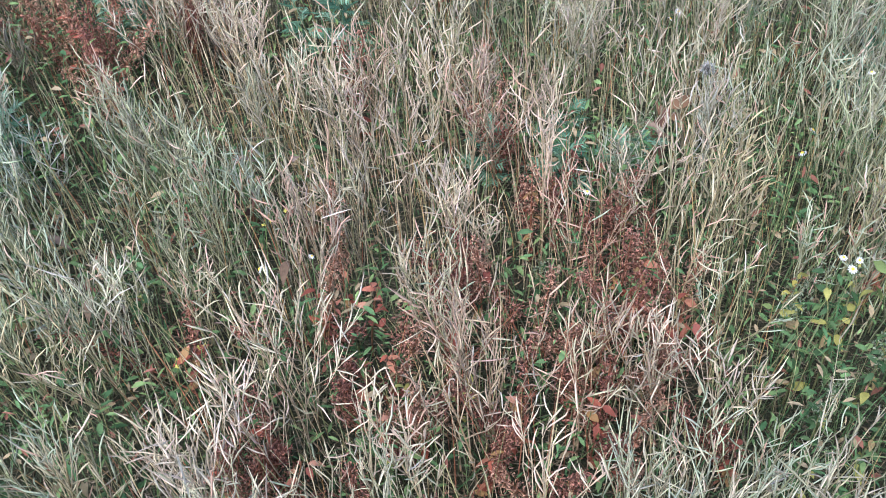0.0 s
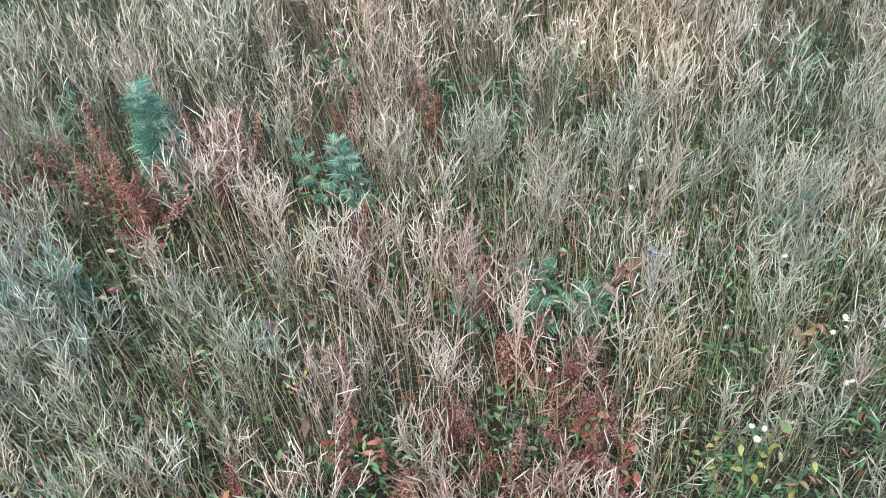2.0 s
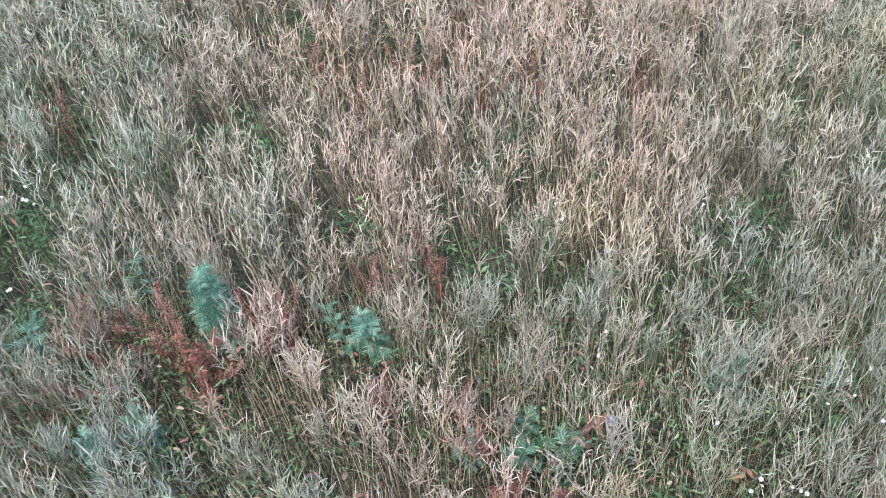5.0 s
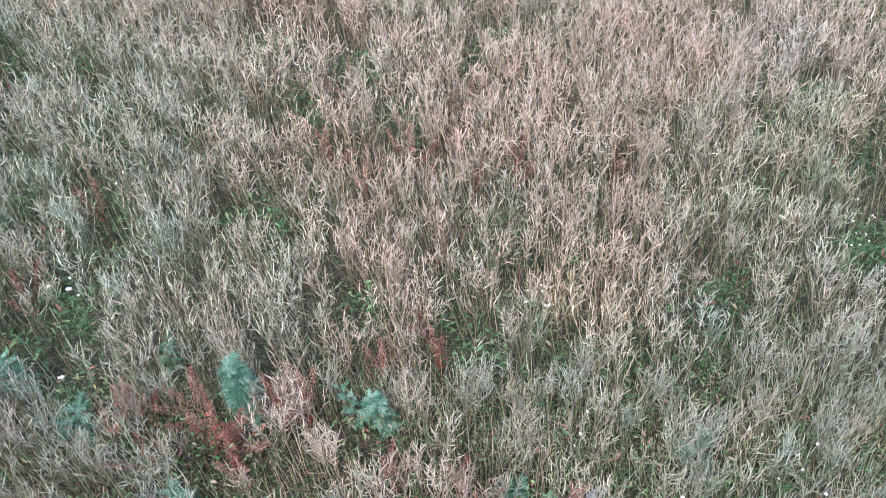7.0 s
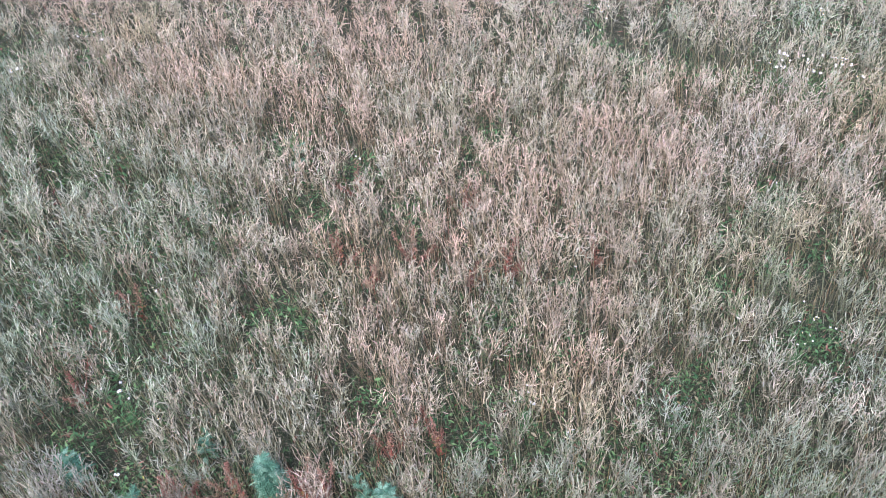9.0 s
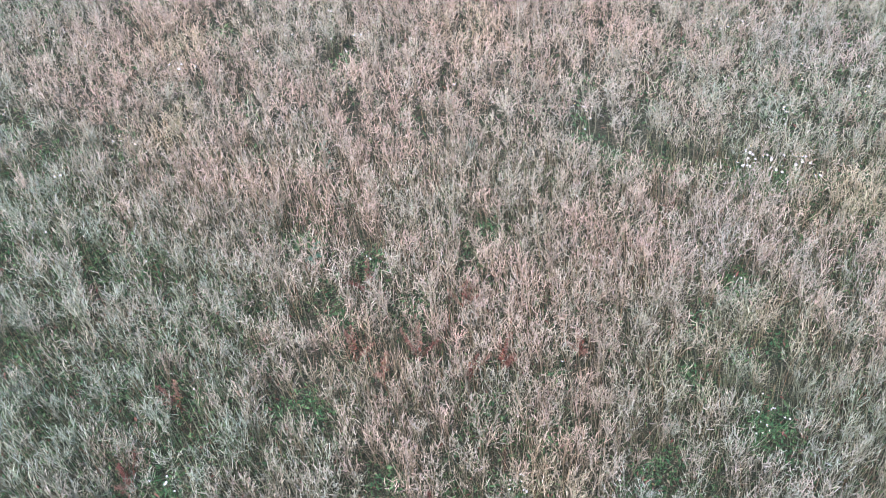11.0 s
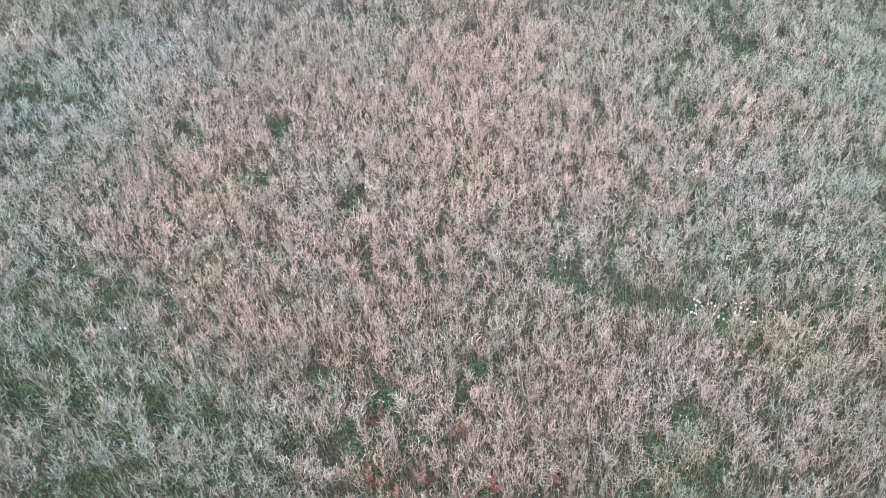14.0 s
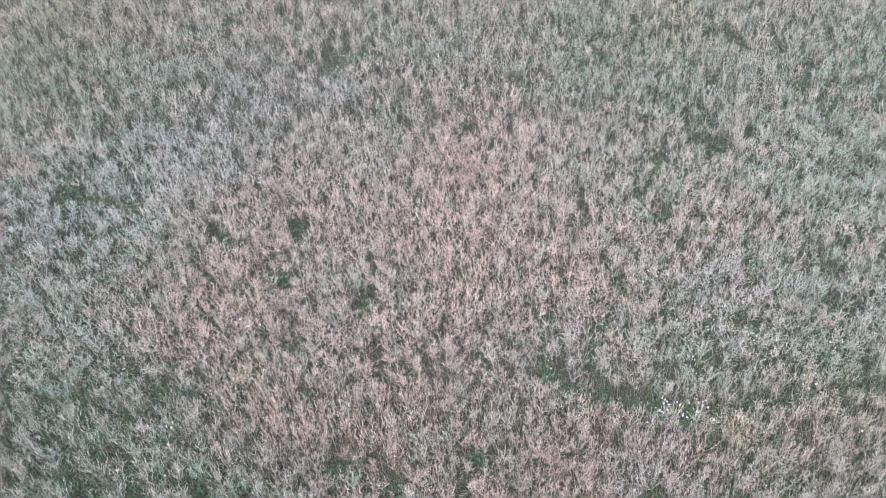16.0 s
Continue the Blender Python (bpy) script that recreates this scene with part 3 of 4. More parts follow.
undergrowth("weeds_close", 0.5, 2.8, 2000, 0.62, True, "low green weeds and grass under the dry stalks")
undergrowth("weeds_middle", 2.8, 7.0, 2300, 0.85, False, "green weeds and grass showing in gaps of the crop")
undergrowth("weeds_far", 7.0, 18, 700, 1.2, False, "dark green weeds in gaps of the far crop")


def weeds_around():
    heap = Heap()
    x, y = scatter(-10.5, 10.5, -5, 20, 130)
    ok = ~inside(x, y, 0.5, 18)
    x, y = x[ok], y[ok]
    n = len(x)
    az = rng.uniform(0, 2 * np.pi, n)
    way = np.stack([np.cos(az), np.sin(az), rng.uniform(0.1, 1.2, n)], 1)
    foot = np.stack([x, y, rng.uniform(0.0, 0.12, n)], 1)
    length = rng.uniform(0.06, 0.16, n)
    g = rng.uniform(size=(n, 1))
    flakes(heap, foot, foot + way * length[:, None], length * 0.16, np.array([0.045, 0.095, 0.045]) * (1 - g) + np.array([0.13, 0.17, 0.075]) * g)
    stuff("weeds_around", heap.mesh("weeds_around", LEAF), "green weeds under the crop around", "weeds")


weeds_around()


def dead_stems(name, y0, y1, per_m2, fine, label):
    """Slender bare stalks between the pod plants."""
    heap = Heap()
    reach = float(half_width(y1))
    x, y = scatter(-reach, reach, y0, y1, per_m2)
    ok = inside(x, y, y0, y1)
    x, y = crop_places(x[ok], y[ok], 0.5)
    n = len(x)
    h = crop_height(x, y) * (rng.uniform(0.5, 0.9, n) if y1 < 8 else rng.uniform(0.4, 0.7, n))
    lean = rng.normal(size=(n, 2)) * 0.11 + WIND
    u = np.linspace(0, 1, 4)
    p = np.stack([x[:, None] + lean[:, :1] * h[:, None] * u ** 1.5, y[:, None] + lean[:, 1:] * h[:, None] * u ** 1.5, h[:, None] * u], -1)
    pod, stalk = crop_tints(x, y)
    g = rng.uniform(size=(n, 1))
    stalk = stalk * (1 - 0.5 * g) + pod * 0.5 * g
    hue = rng.uniform(size=(n, 1)) - 0.25 * spots(x, y, RED)[:, None]
    stalk = np.where(hue < 0.05, np.array([0.20, 0.085, 0.05]), np.where(hue < 0.14, np.array([0.27, 0.18, 0.085]), np.where(hue < 0.45, np.array([0.22, 0.21, 0.11]), stalk))) * rng.uniform(0.8, 1.4, (n, 1))
    if fine:
        tubes(heap, p, rng.uniform(0.0009, 0.0018, n)[:, None] * np.array([1.2, 1, 0.8, 0.3]), stalk * 1.35, 3)
    else:
        # stalks in the far band are tinted lighter, partly in place of haze
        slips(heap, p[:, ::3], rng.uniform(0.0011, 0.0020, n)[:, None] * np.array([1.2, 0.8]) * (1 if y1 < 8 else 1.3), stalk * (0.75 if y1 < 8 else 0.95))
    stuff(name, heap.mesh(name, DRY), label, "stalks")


dead_stems("stalks_close", 0.5, 2.8, 600, True, "bare thin stalks, olive green to straw, between the pods")
dead_stems("stalks_middle", 2.8, 7.0, 300, False, "bare thin stalks, olive and brown, between the pods")
dead_stems("stalks_far", 7.0, 18, 25, False, "bare dry stalks in the distance, olive and brown")


def litter(name, x0, x1, y0, y1, per_m2, label):
    """Fallen bits of straw and leaf on the soil."""
    heap = Heap()
    x, y = scatter(x0, x1, y0, y1, per_m2)
    ok = inside(x, y, y0, y1)
    x, y = x[ok], y[ok]
    n = len(x)
    az = rng.uniform(0, 2 * np.pi, n)
    d = np.stack([np.cos(az), np.sin(az), rng.normal(size=n) * 0.25], 1) * rng.uniform(0.02, 0.09, (n, 1))
    a = np.stack([x, y, rng.uniform(0.005, 0.05, n)], 1)
    g = rng.uniform(size=(n, 1))
    spindles(heap, a - d, a + rng.normal(size=(n, 3)) * 0.001, a + d, rng.uniform(0.001, 0.003, n), np.array([0.10, 0.08, 0.05]) * (1 - g) + np.array([0.32, 0.26, 0.18]) * g)
    stuff(name, heap.mesh(name, DRY), label, "litter")


litter("litter_close", -3.2, 3.2, 0.5, 2.8, 1500, "fallen straw and pod bits on the soil")
litter("litter_middle", -7.5, 7.5, 2.8, 7.0, 150, "fallen straw on the soil between stalks")

# ---- nearest pod plants, each a thing ----
def single_mesh(name, fill, material):
    heap = Heap()
    fill(heap)
    return heap.mesh(name, material)


def one_tube(name, points, radii, tint, sides, material=DRY):
    return single_mesh(name, lambda hp: tubes(hp, points[None], np.asarray(radii)[None], np.asarray(tint)[None], sides), material)


POD_TINTS = [(0.53, 0.46, 0.34), (0.54, 0.42, 0.33), (0.47, 0.445, 0.39), (0.31, 0.355, 0.25), (0.45, 0.30, 0.23), (0.42, 0.39, 0.27)]
POD_LABELS = ["dry branched seed-pod plant with slender straw-coloured pods", "dry branched seed-pod plant with pinkish tan pods",
              "withered seed-pod plant with silvery grey pods", "seed-pod plant still grey green, with slender pods",
              "dry seed-pod plant with reddish brown pods and stalks", "seed-pod plant with olive straw pods on thin stalks"]
POD_MESHES = []
for c in POD_TINTS:
    for bend in (0.08, 0.3):
        u = np.array([0, 0.12, 0.22, 0.5, 0.75, 0.88, 1.0])
        line = np.stack([bend * np.sin(u * 2.6) * u, 0.3 * np.sin(u * 5) * u * bend, u], 1)
        prof = 0.026 * np.array([0.30, 0.36, 0.92, 1.0, 0.9, 0.4, 0.05])
        POD_MESHES.append(one_tube("pod", line, prof, c, 5))


def pod_plant(x, y):
    h = float(crop_height(np.array([x]), np.array([y]))[0]) * rng.uniform(0.95, 1.12)
    pod_c, stalk_c = crop_tints(np.array([x]), np.array([y]))
    axes = crop_axes(np.zeros(1), np.zeros(1), np.array([h]), int(rng.integers(8, 12)), 6)
    order = np.argsort([float(np.abs(np.array(t) - pod_c[0]).sum()) for t in POD_TINTS])
    root = thing("seed_pod_plant", x, y, POD_LABELS[int(order[0])], "crop plant", "pod plants")
    for j in range(axes.shape[1]):
        line = axes[0, j]
        r = (0.0028 if j == 0 else 0.0016) * np.linspace(1, 0.45, 6)
        holder = part("stem" if j == 0 else "branch", one_tube("stem", line, r, (stalk_c[0] if j == 0 else stalk_c[0] * 0.5 + pod_c[0] * 0.5) * rng.uniform(0.8, 1.25), 5), root)
        foot, way, length, _ = pods_on(axes[:, j:j + 1], 4 if j else 5, 0.93)
        for f, w, ln in zip(foot, way, length):
            q = Vector(w).to_track_quat("Z", "Y").to_matrix().to_4x4() @ Matrix.Rotation(rng.uniform(0, 6.28), 4, "Z")
            me = POD_MESHES[2 * int(order[int(min(rng.exponential(0.9), 4))]) + int(rng.integers(2))]
            part("pod", me, holder, "", Matrix.Translation(f) @ q @ Matrix.Diagonal((ln, ln, ln, 1)))


def near_plants():
    x, y = scatter(OWN[0], OWN[1], OWN[2], OWN[3], 27)
    ok = is_own(x, y)
    x, y = crop_places(x[ok], y[ok], 0.5)
    for px, py in zip(x, y):
        pod_plant(float(px), float(py))


near_plants()

# ---- weeds that stand out ----
def leaf_mesh(name, length, width, tint, droop=0.3, lobes=0, material=LEAF):
    """A leaf that points along +x; with lobes it is deeply cut."""
    def fill(hp):
        u = np.linspace(0, 1, 6)
        line = np.stack([length * u, 0 * u, -droop * length * u ** 2], 1)
        w = width * np.array([0.12, 0.75, 1.0, 0.85, 0.5, 0.02])
        if lobes:
            w = w * 0.2
        blades(hp, line[None], w[None], np.array([tint]), 0.2)
        for i in range(lobes):
            s = 0.22 + 0.62 * i / max(lobes - 1, 1)
            a = np.array([length * s, 0, -droop * length * s * s])
            for side in (1, -1):
                ll = width * (1.5 - 0.9 * abs(s - 0.45))
                d = np.array([0.75, side * 0.75, 0.05])
                v = np.linspace(0, 1, 4)
                p = a + ll * (d * v[:, None] - UP * 0.25 * (v ** 2)[:, None])
                blades(hp, p[None], (width * np.array([0.09, 0.13, 0.09, 0.015]))[None], np.array([tint]) * rng.uniform(0.85, 1.15), 0.2)
    return single_mesh(name, fill, material)


TEAL = [leaf_mesh("cut_leaf", 1.0, 0.34, c, d, 5) for c, d in (((0.125, 0.24, 0.155), 0.1), ((0.19, 0.31, 0.21), 0.2), ((0.075, 0.165, 0.105), 0.4))]


def mugwort(x, y, height, leaves, shoots=1, wide=1.0):
    root = thing("mugwort", x, y, "blue-green mugwort with feathery cut leaves among dry pods", "weed", "mugworts")
    for s in range(shoots):
        off = np.array([rng.normal() * 0.05, rng.normal() * 0.05, 0]) * (shoots > 1)
        h = height * rng.uniform(0.85, 1.0)
        u = np.linspace(0, 1, 6)
        line = off + np.stack([rng.normal() * 0.04 * u ** 2, rng.normal() * 0.04 * u ** 2, h * u], 1)
        stem = part("stem", one_tube("stem", line, 0.004 * np.linspace(1, 0.4, 6), (0.13, 0.20, 0.12), 6), root)
        for i in range(leaves):
            f = 0.25 + 0.75 * (i + rng.uniform(0, 0.6)) / leaves
            at = [float(np.interp(f, u, line[:, j])) for j in range(3)]
            size = wide * (0.135 * (1 - 0.62 * f) + 0.02) * rng.uniform(0.8, 1.15)
            up = -12 - 55 * max(f - 0.35, 0) * rng.uniform(0.6, 1.2)
            part("leaf", TEAL[int(rng.integers(3))], stem, "", pose(*at, rng.uniform(-20, 20), up, i * 137.5 + rng.uniform(-20, 20)) @ Matrix.Diagonal((size, size, size, 1)))


for x, y, h, n, s, w in [(-0.98, 2.60, .58, 72, 1, 0.86), (-0.30, 2.54, .46, 30, 1, 0.70), (-0.42, 2.58, .40, 18, 1, 0.58), (0.36, 2.06, .22, 14, 3, 0.75), (0.10, 2.0, .30, 16, 1, .6),
                         (-1.39, 1.96, .36, 22, 1, .7), (-1.22, 2.12, .34, 16, 2, .6), (-2.17, 2.75, .40, 22, 1, .8), (-1.45, 2.89, .38, 16, 1, .6),
                         (-1.83, 2.45, .36, 20, 1, .9), (1.22, 2.31, .40, 20, 1, .7), (-1.06, 6.70, .44, 14, 1, .6),
                         (-1.12, 5.48, .42, 14, 1, .6)]:
    mugwort(x, y, h, n, s, w)

# dock: rust-red seed stalks
def seed_head(line, length_from, tint):
    """Seed whorls all along the upper part of a dock stem."""
    def fill(hp):
        whorls, each = 12, 20
        f = np.repeat(np.linspace(length_from, 1.0, whorls), each)
        u = np.linspace(0, 1, len(line))
        at = np.stack([np.interp(f, u, line[:, j]) for j in range(3)], 1)
        n = len(f)
        wide = (1.25 - 0.6 * f)[:, None]
        a = at + rng.normal(size=(n, 3)) * np.array([0.016, 0.016, 0.012]) * wide
        d = unit(rng.normal(size=(n, 3)) + UP * 0.5) * rng.uniform(0.005, 0.012, (n, 1))
        spindles(hp, a - d, a, a + d, rng.uniform(0.0014, 0.003, n), np.array([tint]) * rng.uniform(0.65, 1.4, (n, 1)))
    return single_mesh("seed_head", fill, SEED)


DOCK_TINTS = [(0.36, 0.175, 0.13), (0.44, 0.255, 0.18), (0.28, 0.125, 0.095)]
RED_LEAVES = [leaf_mesh("red_leaf", 1.0, 0.24, c, 0.5) for c in ((0.32, 0.10, 0.065), (0.38, 0.17, 0.11), (0.22, 0.07, 0.05), (0.33, 0.20, 0.09))]


def dock(x, y, height, spikes):
    root = thing("dock_plant", x, y, "rust-red dock gone to seed, with reddened leaves", "weed", "docks")
    u = np.linspace(0, 1, 5)
    for s in range(spikes + 1):
        bend = rng.normal(size=2) * (0.11 if s else 0.03)
        h = height * (1 if s == 0 else rng.uniform(0.6, 0.9))
        line = np.stack([bend[0] * u ** 1.3, bend[1] * u ** 1.3, h * u], 1)
        stem = part("stem", one_tube("stem", line, 0.003 * np.linspace(1, 0.4, 5), (0.24, 0.10, 0.06), 5), root)
        tagged(part("seed_head", seed_head(line, 0.40, DOCK_TINTS[int(rng.integers(3))]), stem, "rust-red seeds"), kind="stuff")
    for i in range(8):
        size = rng.uniform(0.02, 0.044)
        part("leaf", RED_LEAVES[int(rng.integers(4))], root, "reddened leaf", pose(0, 0, rng.uniform(0.08, 0.7) * height, 0, rng.uniform(-50, 10), rng.uniform(0, 360)) @ Matrix.Diagonal((size, size, size, 1)))


DOCKS_NEAR = [(0.41, 1.37, .36, 2), (0.47, 1.46, .32, 1), (0.16, 1.14, .36, 2), (0.04, 1.51, .36, 2), (-0.29, 1.43, .34, 2), (0.50, 1.34, .3, 2), (-0.19, 1.18, .3, 2),
              (0.25, 0.96, .3, 2), (-0.44, 0.99, .28, 2), (0.29, 1.23, .32, 1), (-0.15, 0.96, .28, 2), (-0.04, 1.11, .3, 2), (0.48, 1.55, .3, 1), (-0.56, 1.29, .3, 1),
              (-1.24, 2.64, .45, 3), (-1.14, 2.51, .45, 3), (-1.04, 2.37, .42, 3), (-1.13, 2.43, .38, 2), (-0.95, 2.22, .38, 2), (-1.60, 2.54, .42, 3), (-1.50, 2.58, .4, 2)]
DOCKS_FOREGROUND = [(-1.02, 2.31, .38, 2), (-1.42, 2.30, .36, 2), (-0.25, 2.22, .4, 1), (0.44, 1.55, .34, 2), (0.29, 1.79, .34, 1), (0.09, 2.17, .38, 1), (0.02, 1.32, .34, 2), (0.33, 1.12, .34, 2), (-0.12, 1.27, .34, 2), (0.36, 1.30, .34, 2), (0.22, 1.40, .36, 2), (-0.36, 1.08, .32, 2), (0.10, 1.02, .3, 2), (0.56, 1.44, .32, 2), (-0.24, 1.55, .36, 1), (0.38, 1.04, .3, 2), (0.62, 1.08, .28, 1)]
DOCKS_FAR = [(-0.68, 2.57, .48, 2), (0.16, 2.02, .42, 2), (0.45, 1.72, .36, 2), (0.10, 1.52, .36, 1), (-0.02, 2.93, .48, 2), (0.23, 1.74, .36, 2), (-0.81, 2.55, .46, 2),
             (-0.47, 4.29, .48, 2), (-0.19, 4.47, .55, 3), (-0.71, 4.47, .5, 2), (0.21, 4.26, .48, 2), (0.48, 4.36, .55, 3), (0.18, 5.04, .5, 3), (-0.61, 5.20, .5, 3),
             (-2.06, 4.03, .5, 2), (-2.30, 3.31, .48, 3), (1.14, 4.50, .5, 2), (-0.79, 2.55, .4, 2), (-0.31, 2.88, .46, 2)]
for x, y, h, s in DOCKS_NEAR + DOCKS_FOREGROUND + DOCKS_FAR:
    dock(x, y, h if y < 2.7 else 0.8 * h, s)

# mayweed: white daisies
def daisy_meshes():
    def petals(hp):
        n = 11
        a = np.arange(n) * 2 * np.pi / n
        d = np.stack([np.cos(a), np.sin(a), 0 * a], 1)
        u = np.linspace(0.25, 1, 4)
        p = 0.016 * d[:, None] * u[None, :, None] - UP * 0.004 * (u ** 2)[None, :, None]
        blades(hp, p, np.full((n, 1), 0.0026) * np.array([0.6, 1.0, 1.0, 0.45]), np.full((n, 3), 0.55), 0.1)

    def disc(hp):
        t = np.linspace(0, 1, 5)
        r = 0.0062 * np.sqrt(np.maximum(1 - t ** 2, 0.0004))
        tubes(hp, np.stack([0 * t, 0 * t, 0.005 * t], 1)[None], r[None], np.array([[0.62, 0.42, 0.05]]), 8)
    return single_mesh("petals", petals, PETAL), single_mesh("disc", disc, SEED)


PETALS, DISC = daisy_meshes()
FEATHER = [leaf_mesh("feather_leaf", 1.0, 0.2, c, 0.3, 3) for c in ((0.06, 0.13, 0.05), (0.09, 0.17, 0.07))]


def mayweed(x, y, heads, height=0.50, spread=0.07):
    root = thing("mayweed", x, y, "mayweed with small white daisy flowers in the crop", "wildflower", "mayweeds")
    u = np.linspace(0, 1, 4)
    for i in range(heads):
        off = rng.normal(size=2) * spread if i else np.zeros(2)
        h = height * rng.uniform(0.88, 1.08)
        line = np.stack([off[0] * u, off[1] * u, h * u], 1)
        stem = part("stem", one_tube("stem", line, 0.0015 * np.linspace(1, 0.6, 4), (0.13, 0.20, 0.08), 4), root)
        size = rng.uniform(0.5, 0.85) * (0.8 if y < 5.5 else 1.2)
        head = part("flower_head", PETALS, stem, "white petals round a yellow disc", pose(off[0], off[1], h, rng.normal() * 22 + 12, rng.normal() * 20, rng.uniform(0, 360)) @ Matrix.Diagonal((size, size, size, 1)))
        part("disc", DISC, head, "yellow disc")
        for j in range(3):
            s = rng.uniform(0.05, 0.08)
            part("leaf", FEATHER[j % 2], stem, "", pose(off[0] * 0.6, off[1] * 0.6, h * rng.uniform(0.3, 0.75), 0, rng.uniform(-45, 0), rng.uniform(0, 360)) @ Matrix.Diagonal((s, s, s, 1)))


DAISIES_NEAR = [(-1.83, 2.54, 1), (0.64, 2.28, 1), (0.68, 2.38, 1), (-1.93, 3.09, 3), (1.62, 2.08, 7), (0.84, 1.70, 1), (1.16, 1.67, 1), (-1.65, 2.89, 1), (0.51, 3.05, 2),
                (0.54, 2.99, 2), (0.93, 2.51, 1), (1.11, 1.64, 2), (1.30, 1.62, 3), (0.87, 1.36, 2), (0.84, 1.71, 1), (1.12, 1.50, 1), (1.24, 1.51, 2), (1.34, 1.49, 3), (1.25, 1.41, 2), (1.24, 1.42, 1), (0.31, 1.51, 1), (1.04, 1.92, 1),
                (-0.36, 1.26, 1), (-0.26, 1.29, 1), (0.60, 2.20, 1), (0.84, 1.37, 1)]
DAISIES_MID = [(2.42, 3.64, 7), (2.34, 3.52, 5), (2.28, 3.44, 3), (-1.91, 3.12, 2), (-1.84, 3.01, 1), (-1.80, 2.52, 1), (-1.87, 3.88, 3), (-0.62, 5.20, 2), (0.87, 4.12, 2),
               (2.43, 4.96, 2), (0.51, 3.12, 3), (1.18, 3.04, 1), (-3.30, 5.48, 3), (-2.50, 5.11, 4), (0.76, 2.84, 2), (1.76, 5.32, 1), (-3.00, 6.59, 3)]
DAISIES_FAR = [(2.90, 6.29, 6), (3.02, 6.18, 7), (3.14, 6.25, 6), (3.23, 6.34, 4), (2.77, 6.21, 3), (3.09, 8.46, 5), (3.26, 8.50, 5), (3.43, 8.50, 4), (2.98, 8.43, 3), (-3.35, 6.09, 4),
               (-2.96, 6.96, 2), (-1.50, 8.27, 2), (-0.97, 8.10, 3), (-0.85, 8.22, 2), (-4.16, 7.05, 2), (-4.03, 9.29, 3), (-2.58, 7.80, 2), (-3.35, 5.48, 2), (1.42, 7.08, 3),
               (-2.87, 6.62, 2), (3.76, 10.90, 5), (4.95, 10.85, 5), (-1.37, 13.56, 5), (-1.05, 13.48, 4), (-3.91, 8.39, 3), (4.87, 6.55, 5), (3.71, 7.68, 2), (3.32, 6.94, 2),
               (-2.69, 7.83, 2), (1.13, 13.95, 3), (2.39, 12.50, 3)]
DAISIES_TRACK = [(1.44, 7.03, 1), (1.40, 6.78, 2), (3.64, 7.49, 3), (3.26, 6.91, 2), (3.28, 6.78, 2), (2.83, 6.37, 3), (3.34, 6.31, 2), (3.38, 6.05, 2), (4.74, 6.56, 4), (5.31, 7.14, 3), (5.96, 7.23, 3), (5.19, 5.81, 3), (4.27, 7.31, 2), (2.52, 6.23, 1),
                 (0.10, 7.40, 2), (-0.66, 8.57, 2), (-1.15, 8.73, 2), (-3.60, 8.07, 2), (-2.41, 7.67, 2), (-0.08, 6.44, 2), (-1.84, 8.05, 2)]
for x, y, n in DAISIES_NEAR + DAISIES_MID + DAISIES_FAR + DAISIES_TRACK:
    mayweed(x, y, n, 0.47 if y < 2.5 else 0.52 if y < 5.6 else 0.6, 0.06 if n < 4 else 0.11)

# goosefoot: broad-leaved green weeds
BROAD = [leaf_mesh("broad_leaf", 1.0, 0.25, c, 0.45) for c in ((0.055, 0.105, 0.045), (0.09, 0.15, 0.065), (0.035, 0.075, 0.03), (0.34, 0.33, 0.10), (0.26, 0.20, 0.10))]


def goosefoot(x, y, height, leaves, yellow=0.16):
    root = thing("goosefoot", x, y, "green broad-leaved weed with a few yellowed leaves", "weed", "broad-leaved weeds")
    u = np.linspace(0, 1, 5)
    line = np.stack([rng.normal() * 0.05 * u ** 2, rng.normal() * 0.05 * u ** 2, height * u], 1)
    stem = part("stem", one_tube("stem", line, 0.003 * np.linspace(1, 0.4, 5), (0.16, 0.17, 0.08), 5), root)
    for i in range(leaves):
        f = 0.2 + 0.8 * (i + rng.uniform(0, 0.7)) / leaves
        at = [float(np.interp(min(f, 1), u, line[:, j])) for j in range(3)]
        size = rng.uniform(0.016, 0.042) * (1.2 - 0.45 * f)
        me = BROAD[3 + int(rng.integers(2))] if rng.uniform() < yellow else BROAD[int(rng.integers(3))]
        part("leaf", me, stem, "yellowed leaf" if me.name.endswith(("003", "004")) else "", pose(*at, rng.uniform(-25, 25), rng.uniform(-35, 15), i * 137.5) @ Matrix.Diagonal((size, size, size, 1)))


    def seeds(hp):
        n = 60
        a = line[-1] + rng.normal(size=(n, 3)) * np.array([0.012, 0.012, 0.022]) - UP * 0.01
        d = unit(rng.normal(size=(n, 3)) + UP) * rng.uniform(0.003, 0.007, (n, 1))
        spindles(hp, a - d, a, a + d, rng.uniform(0.0015, 0.003, n), np.array([[0.24, 0.28, 0.18]]) * rng.uniform(0.6, 1.3, (n, 1)))
    tagged(part("seed_head", single_mesh("seed_head", seeds, SEED), stem, "pale green seed head"), kind="stuff")


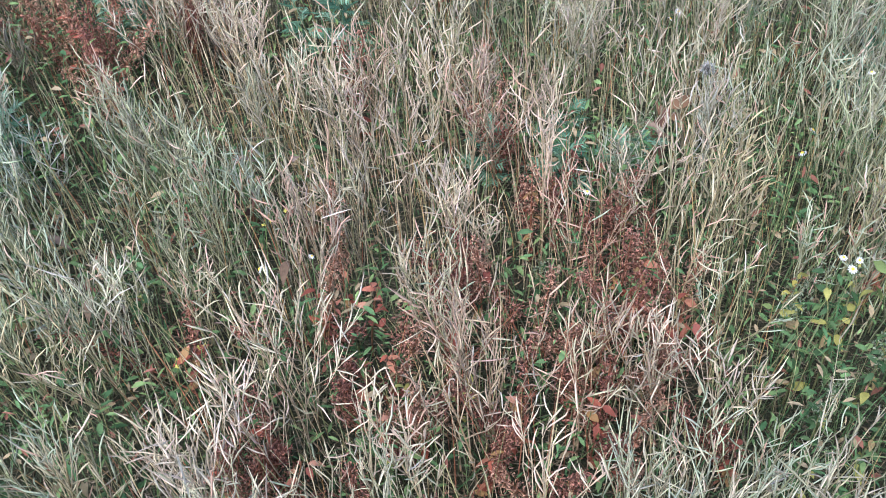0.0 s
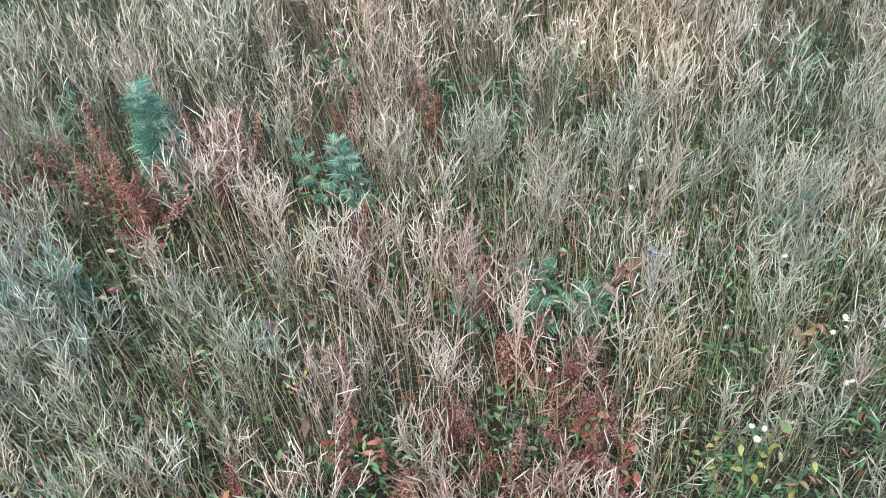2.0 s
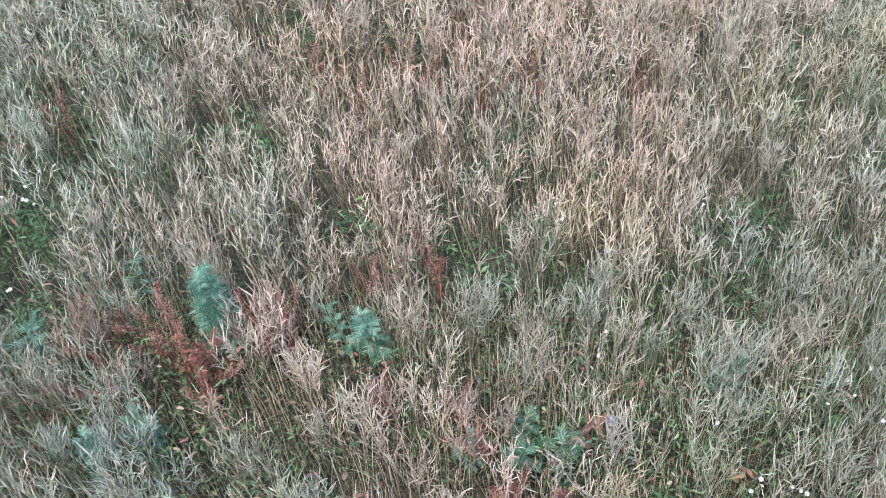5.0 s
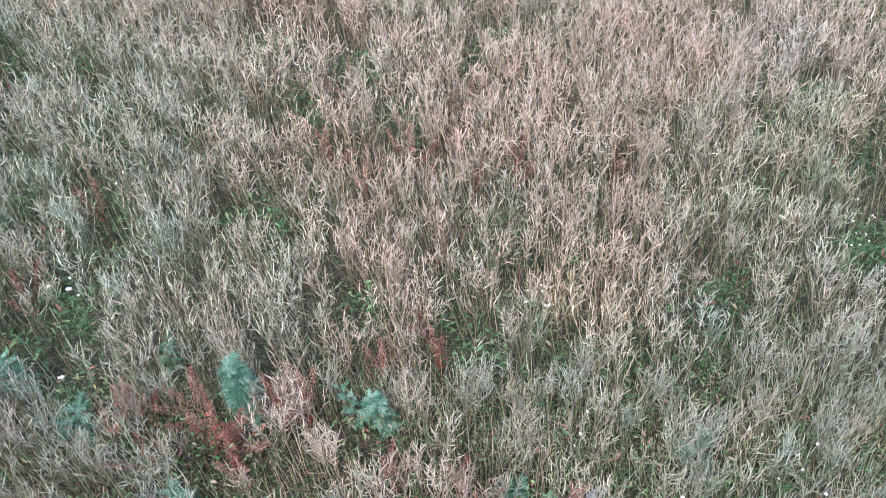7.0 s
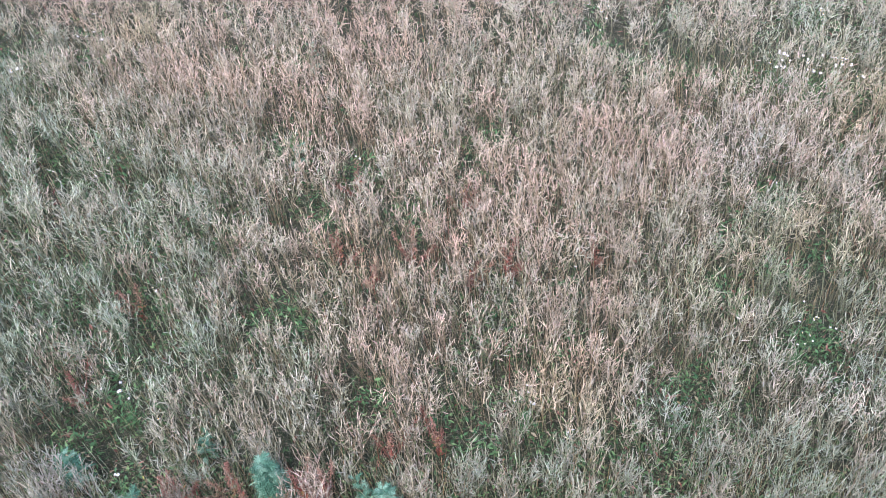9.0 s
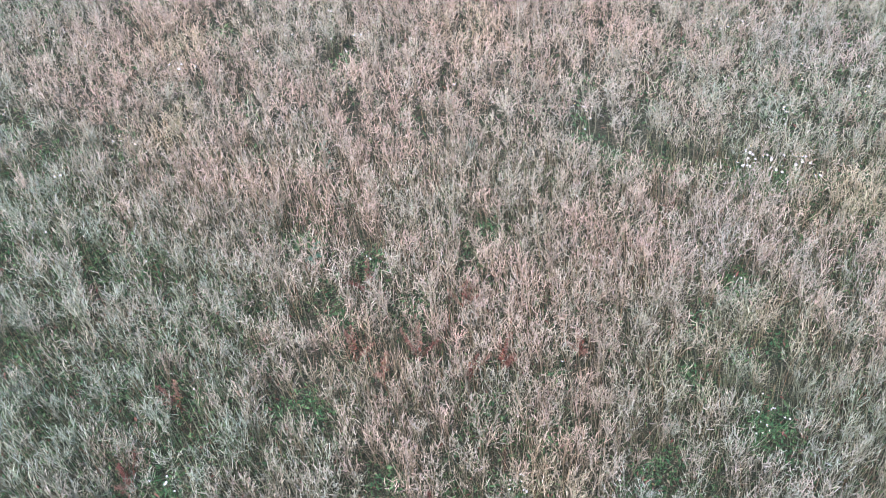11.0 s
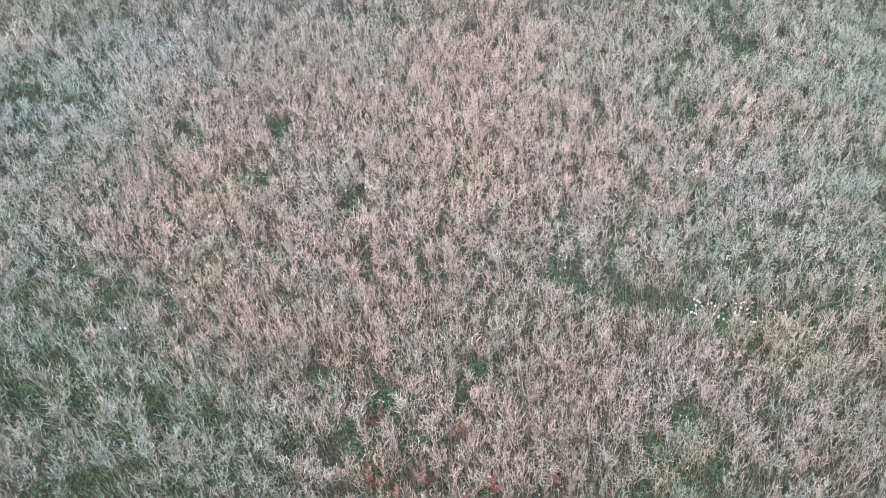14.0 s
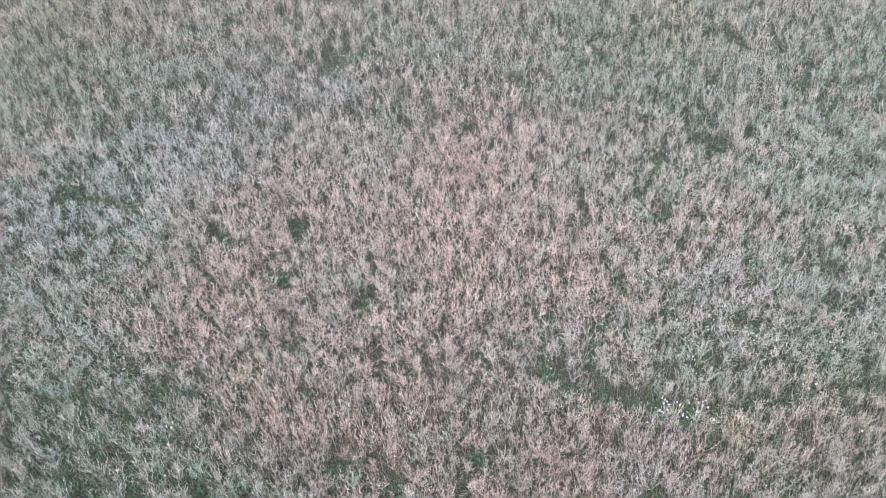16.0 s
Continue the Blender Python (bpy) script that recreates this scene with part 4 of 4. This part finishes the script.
for x, y, h, n in [(0.49, 1.95, .28, 14), (0.42, 1.90, .25, 12), (0.52, 1.86, .3, 14), (0.80, 1.28, .34, 18), (0.88, 1.32, .36, 18), (0.93, 1.41, .38, 16), (0.79, 1.40, .32, 14),
                   (-0.82, 0.95, .3, 14), (-1.04, 1.45, .32, 12), (0.83, 1.17, .34, 18), (0.92, 1.20, .36, 18), (0.76, 1.06, .3, 16), (0.98, 1.30, .36, 16), (0.70, 0.99, .28, 14), (0.88, 1.07, .3, 16), (0.23, 1.49, .22, 12), (-0.19, 1.37, .2, 12), (-0.10, 1.06, .2, 12), (-0.73, 1.44, .25, 12),
                   (-0.11, 2.15, .22, 8), (1.50, 3.22, .35, 16), (-1.75, 2.66, .32, 14)]:
    goosefoot(x, y, h, n, 0.3 if x > 0.7 else 0.14)

# small yellow flowers
def charlock(x, y, height):
    root = thing("charlock", x, y, "charlock with small yellow flowers", "wildflower", "charlocks")
    u = np.linspace(0, 1, 4)
    line = np.stack([0.02 * u ** 2, -0.01 * u, height * u], 1)
    stem = part("stem", one_tube("stem", line, 0.0016 * np.linspace(1, 0.6, 4), (0.14, 0.20, 0.07), 4), root)
    for i in range(2):
        a = rng.normal(size=2) * 0.012
        part("flower", YELLOW_FLOWER, stem, "yellow flower", pose(0.02 + a[0], -0.01 + a[1], height + rng.uniform(-0.03, 0.01), rng.normal() * 20, rng.normal() * 20, rng.uniform(0, 90)))


def cross_petals(hp):
    a = np.arange(4) * np.pi / 2
    d = np.stack([np.cos(a), np.sin(a), 0 * a], 1)
    u = np.linspace(0.1, 1, 4)
    blades(hp, 0.0055 * d[:, None] * u[None, :, None], np.full((4, 1), 0.0024) * np.array([0.3, 0.9, 1.0, 0.5]), np.full((4, 3), (0.46, 0.42, 0.10)), 0.1)


YELLOW_FLOWER = single_mesh("flower", cross_petals, PETAL)
for x, y, h in [(-0.43, 1.58, .34), (-0.40, 1.61, .32), (-0.57, 1.20, .3), (-0.52, 1.22, .3)]:
    charlock(x, y, h)

# dead brown leaves caught in the stalks, and a tuft of white seed down
DEAD = [leaf_mesh("dead_leaf", 0.05, 0.012, c, 0.8, 0, DRY) for c in ((0.13, 0.095, 0.07), (0.18, 0.13, 0.10), (0.09, 0.06, 0.04))]


def dead_leaf(x, y, z, i, ry, rz):
    ob = new("dead_leaf", DEAD[i])
    ob.matrix_basis = pose(x, y, z, 15, ry, rz)
    return tagged(ob, "curled brown dead leaf caught in the stalks", "leaf", "dead leaves")


for k, (x, y, z) in enumerate([(-0.52, 1.78, .32), (-0.37, 1.76, .33), (-0.34, 1.71, .28), (-0.76, 1.35, .3), (0.53, 1.99, .28), (0.57, 1.96, .25), (0.52, 1.96, .26),
                               (-0.45, 1.18, .25), (-0.35, 1.46, .3), (-0.91, 1.53, .3)]):
    dead_leaf(x, y, z, k % 3, -20 + 13 * (k % 4), 77 * k)


WITHERED = {"brown": [leaf_mesh("withered_leaf", 1.0, 0.26, c, 0.9, 0, DRY) for c in ((0.11, 0.06, 0.045), (0.17, 0.10, 0.06), (0.30, 0.22, 0.11))],
            "orange red": [leaf_mesh("withered_leaf", 1.0, 0.30, c, 0.8, 0, LEAF) for c in ((0.35, 0.14, 0.095), (0.42, 0.22, 0.15), (0.25, 0.085, 0.065))],
            "yellow": [leaf_mesh("withered_leaf", 1.0, 0.34, c, 0.6, 0, LEAF) for c in ((0.42, 0.38, 0.10), (0.33, 0.33, 0.10), (0.16, 0.22, 0.08))]}


def withered_clump(x, y, z, hue, leaves, size):
    """A broken weed whose curled leaves hang on a short stem."""
    root = thing("withered_weed", x, y, f"withered weed with curled {hue} leaves under the stalks", "weed", f"{hue} withered weeds")
    u = np.linspace(0, 1, 5)
    line = np.stack([0.03 * u ** 2, -0.02 * u ** 2, z * u], 1)
    stem = part("stem", one_tube("stem", line, 0.0025 * np.linspace(1, 0.5, 5), (0.20, 0.11, 0.06), 5), root)
    for i in range(leaves):
        f = 0.45 + 0.55 * (i + rng.uniform(0, 0.8)) / leaves
        at = [float(np.interp(min(f, 1), u, line[:, j])) + rng.normal() * 0.008 for j in range(3)]
        k = size * rng.uniform(0.6, 1.15)
        part("leaf", WITHERED[hue][int(rng.integers(3))], stem, f"curled {hue} leaf", pose(*at, rng.uniform(-60, 60), rng.uniform(-50, 40), i * 137.5) @ Matrix.Diagonal((k, k, k, 1)))


for x, y, z, hue, n, k in [(0.59, 2.10, .26, "brown", 14, .06), (1.20, 1.90, .22, "brown", 12, .055), (-0.36, 1.74, .28, "brown", 9, .045), (-0.50, 1.77, .28, "brown", 7, .04),
                           (0.41, 1.38, .32, "orange red", 12, .036), (0.52, 1.33, .30, "orange red", 12, .032), (-0.17, 1.42, .30, "orange red", 12, .026), (-0.27, 1.38, .28, "orange red", 12, .026),
                           (0.16, 1.16, .28, "orange red", 10, .026), (-0.14, 1.12, .24, "orange red", 9, .024), (-0.30, 0.99, .26, "orange red", 9, .026), (1.02, 1.55, .2, "orange red", 8, .03),
                           (0.76, 1.42, .33, "yellow", 7, .034), (0.94, 1.42, .34, "yellow", 7, .038), (0.03, 1.17, .26, "yellow", 5, .03), (-0.09, 1.17, .26, "yellow", 5, .03)]:
    withered_clump(x, y, z, hue, n, k)


def down_tuft(x, y, z):
    def fill(hp):
        d = unit(rng.normal(size=(260, 3)) + UP * 0.4) * rng.uniform(0.012, 0.026, (260, 1))
        spindles(hp, np.zeros((260, 3)), d * 0.6, d, np.full(260, 0.0009), np.full((260, 3), 0.5))
    root = thing("thistle_head", x, y, "white fluffy thistle seed head on a dry stalk", "seed head")
    u = np.linspace(0, 1, 4)
    part("stem", one_tube("stem", np.stack([0 * u, 0 * u, z * u], 1), 0.002 * np.linspace(1, 0.7, 4), (0.3, 0.27, 0.18), 5), root)
    part("down", single_mesh("down", fill, DOWN), root, "white seed down", pose(0, 0, z))


for x, y, z in [(0.64, 1.92, .50)]:
    down_tuft(x, y, z)
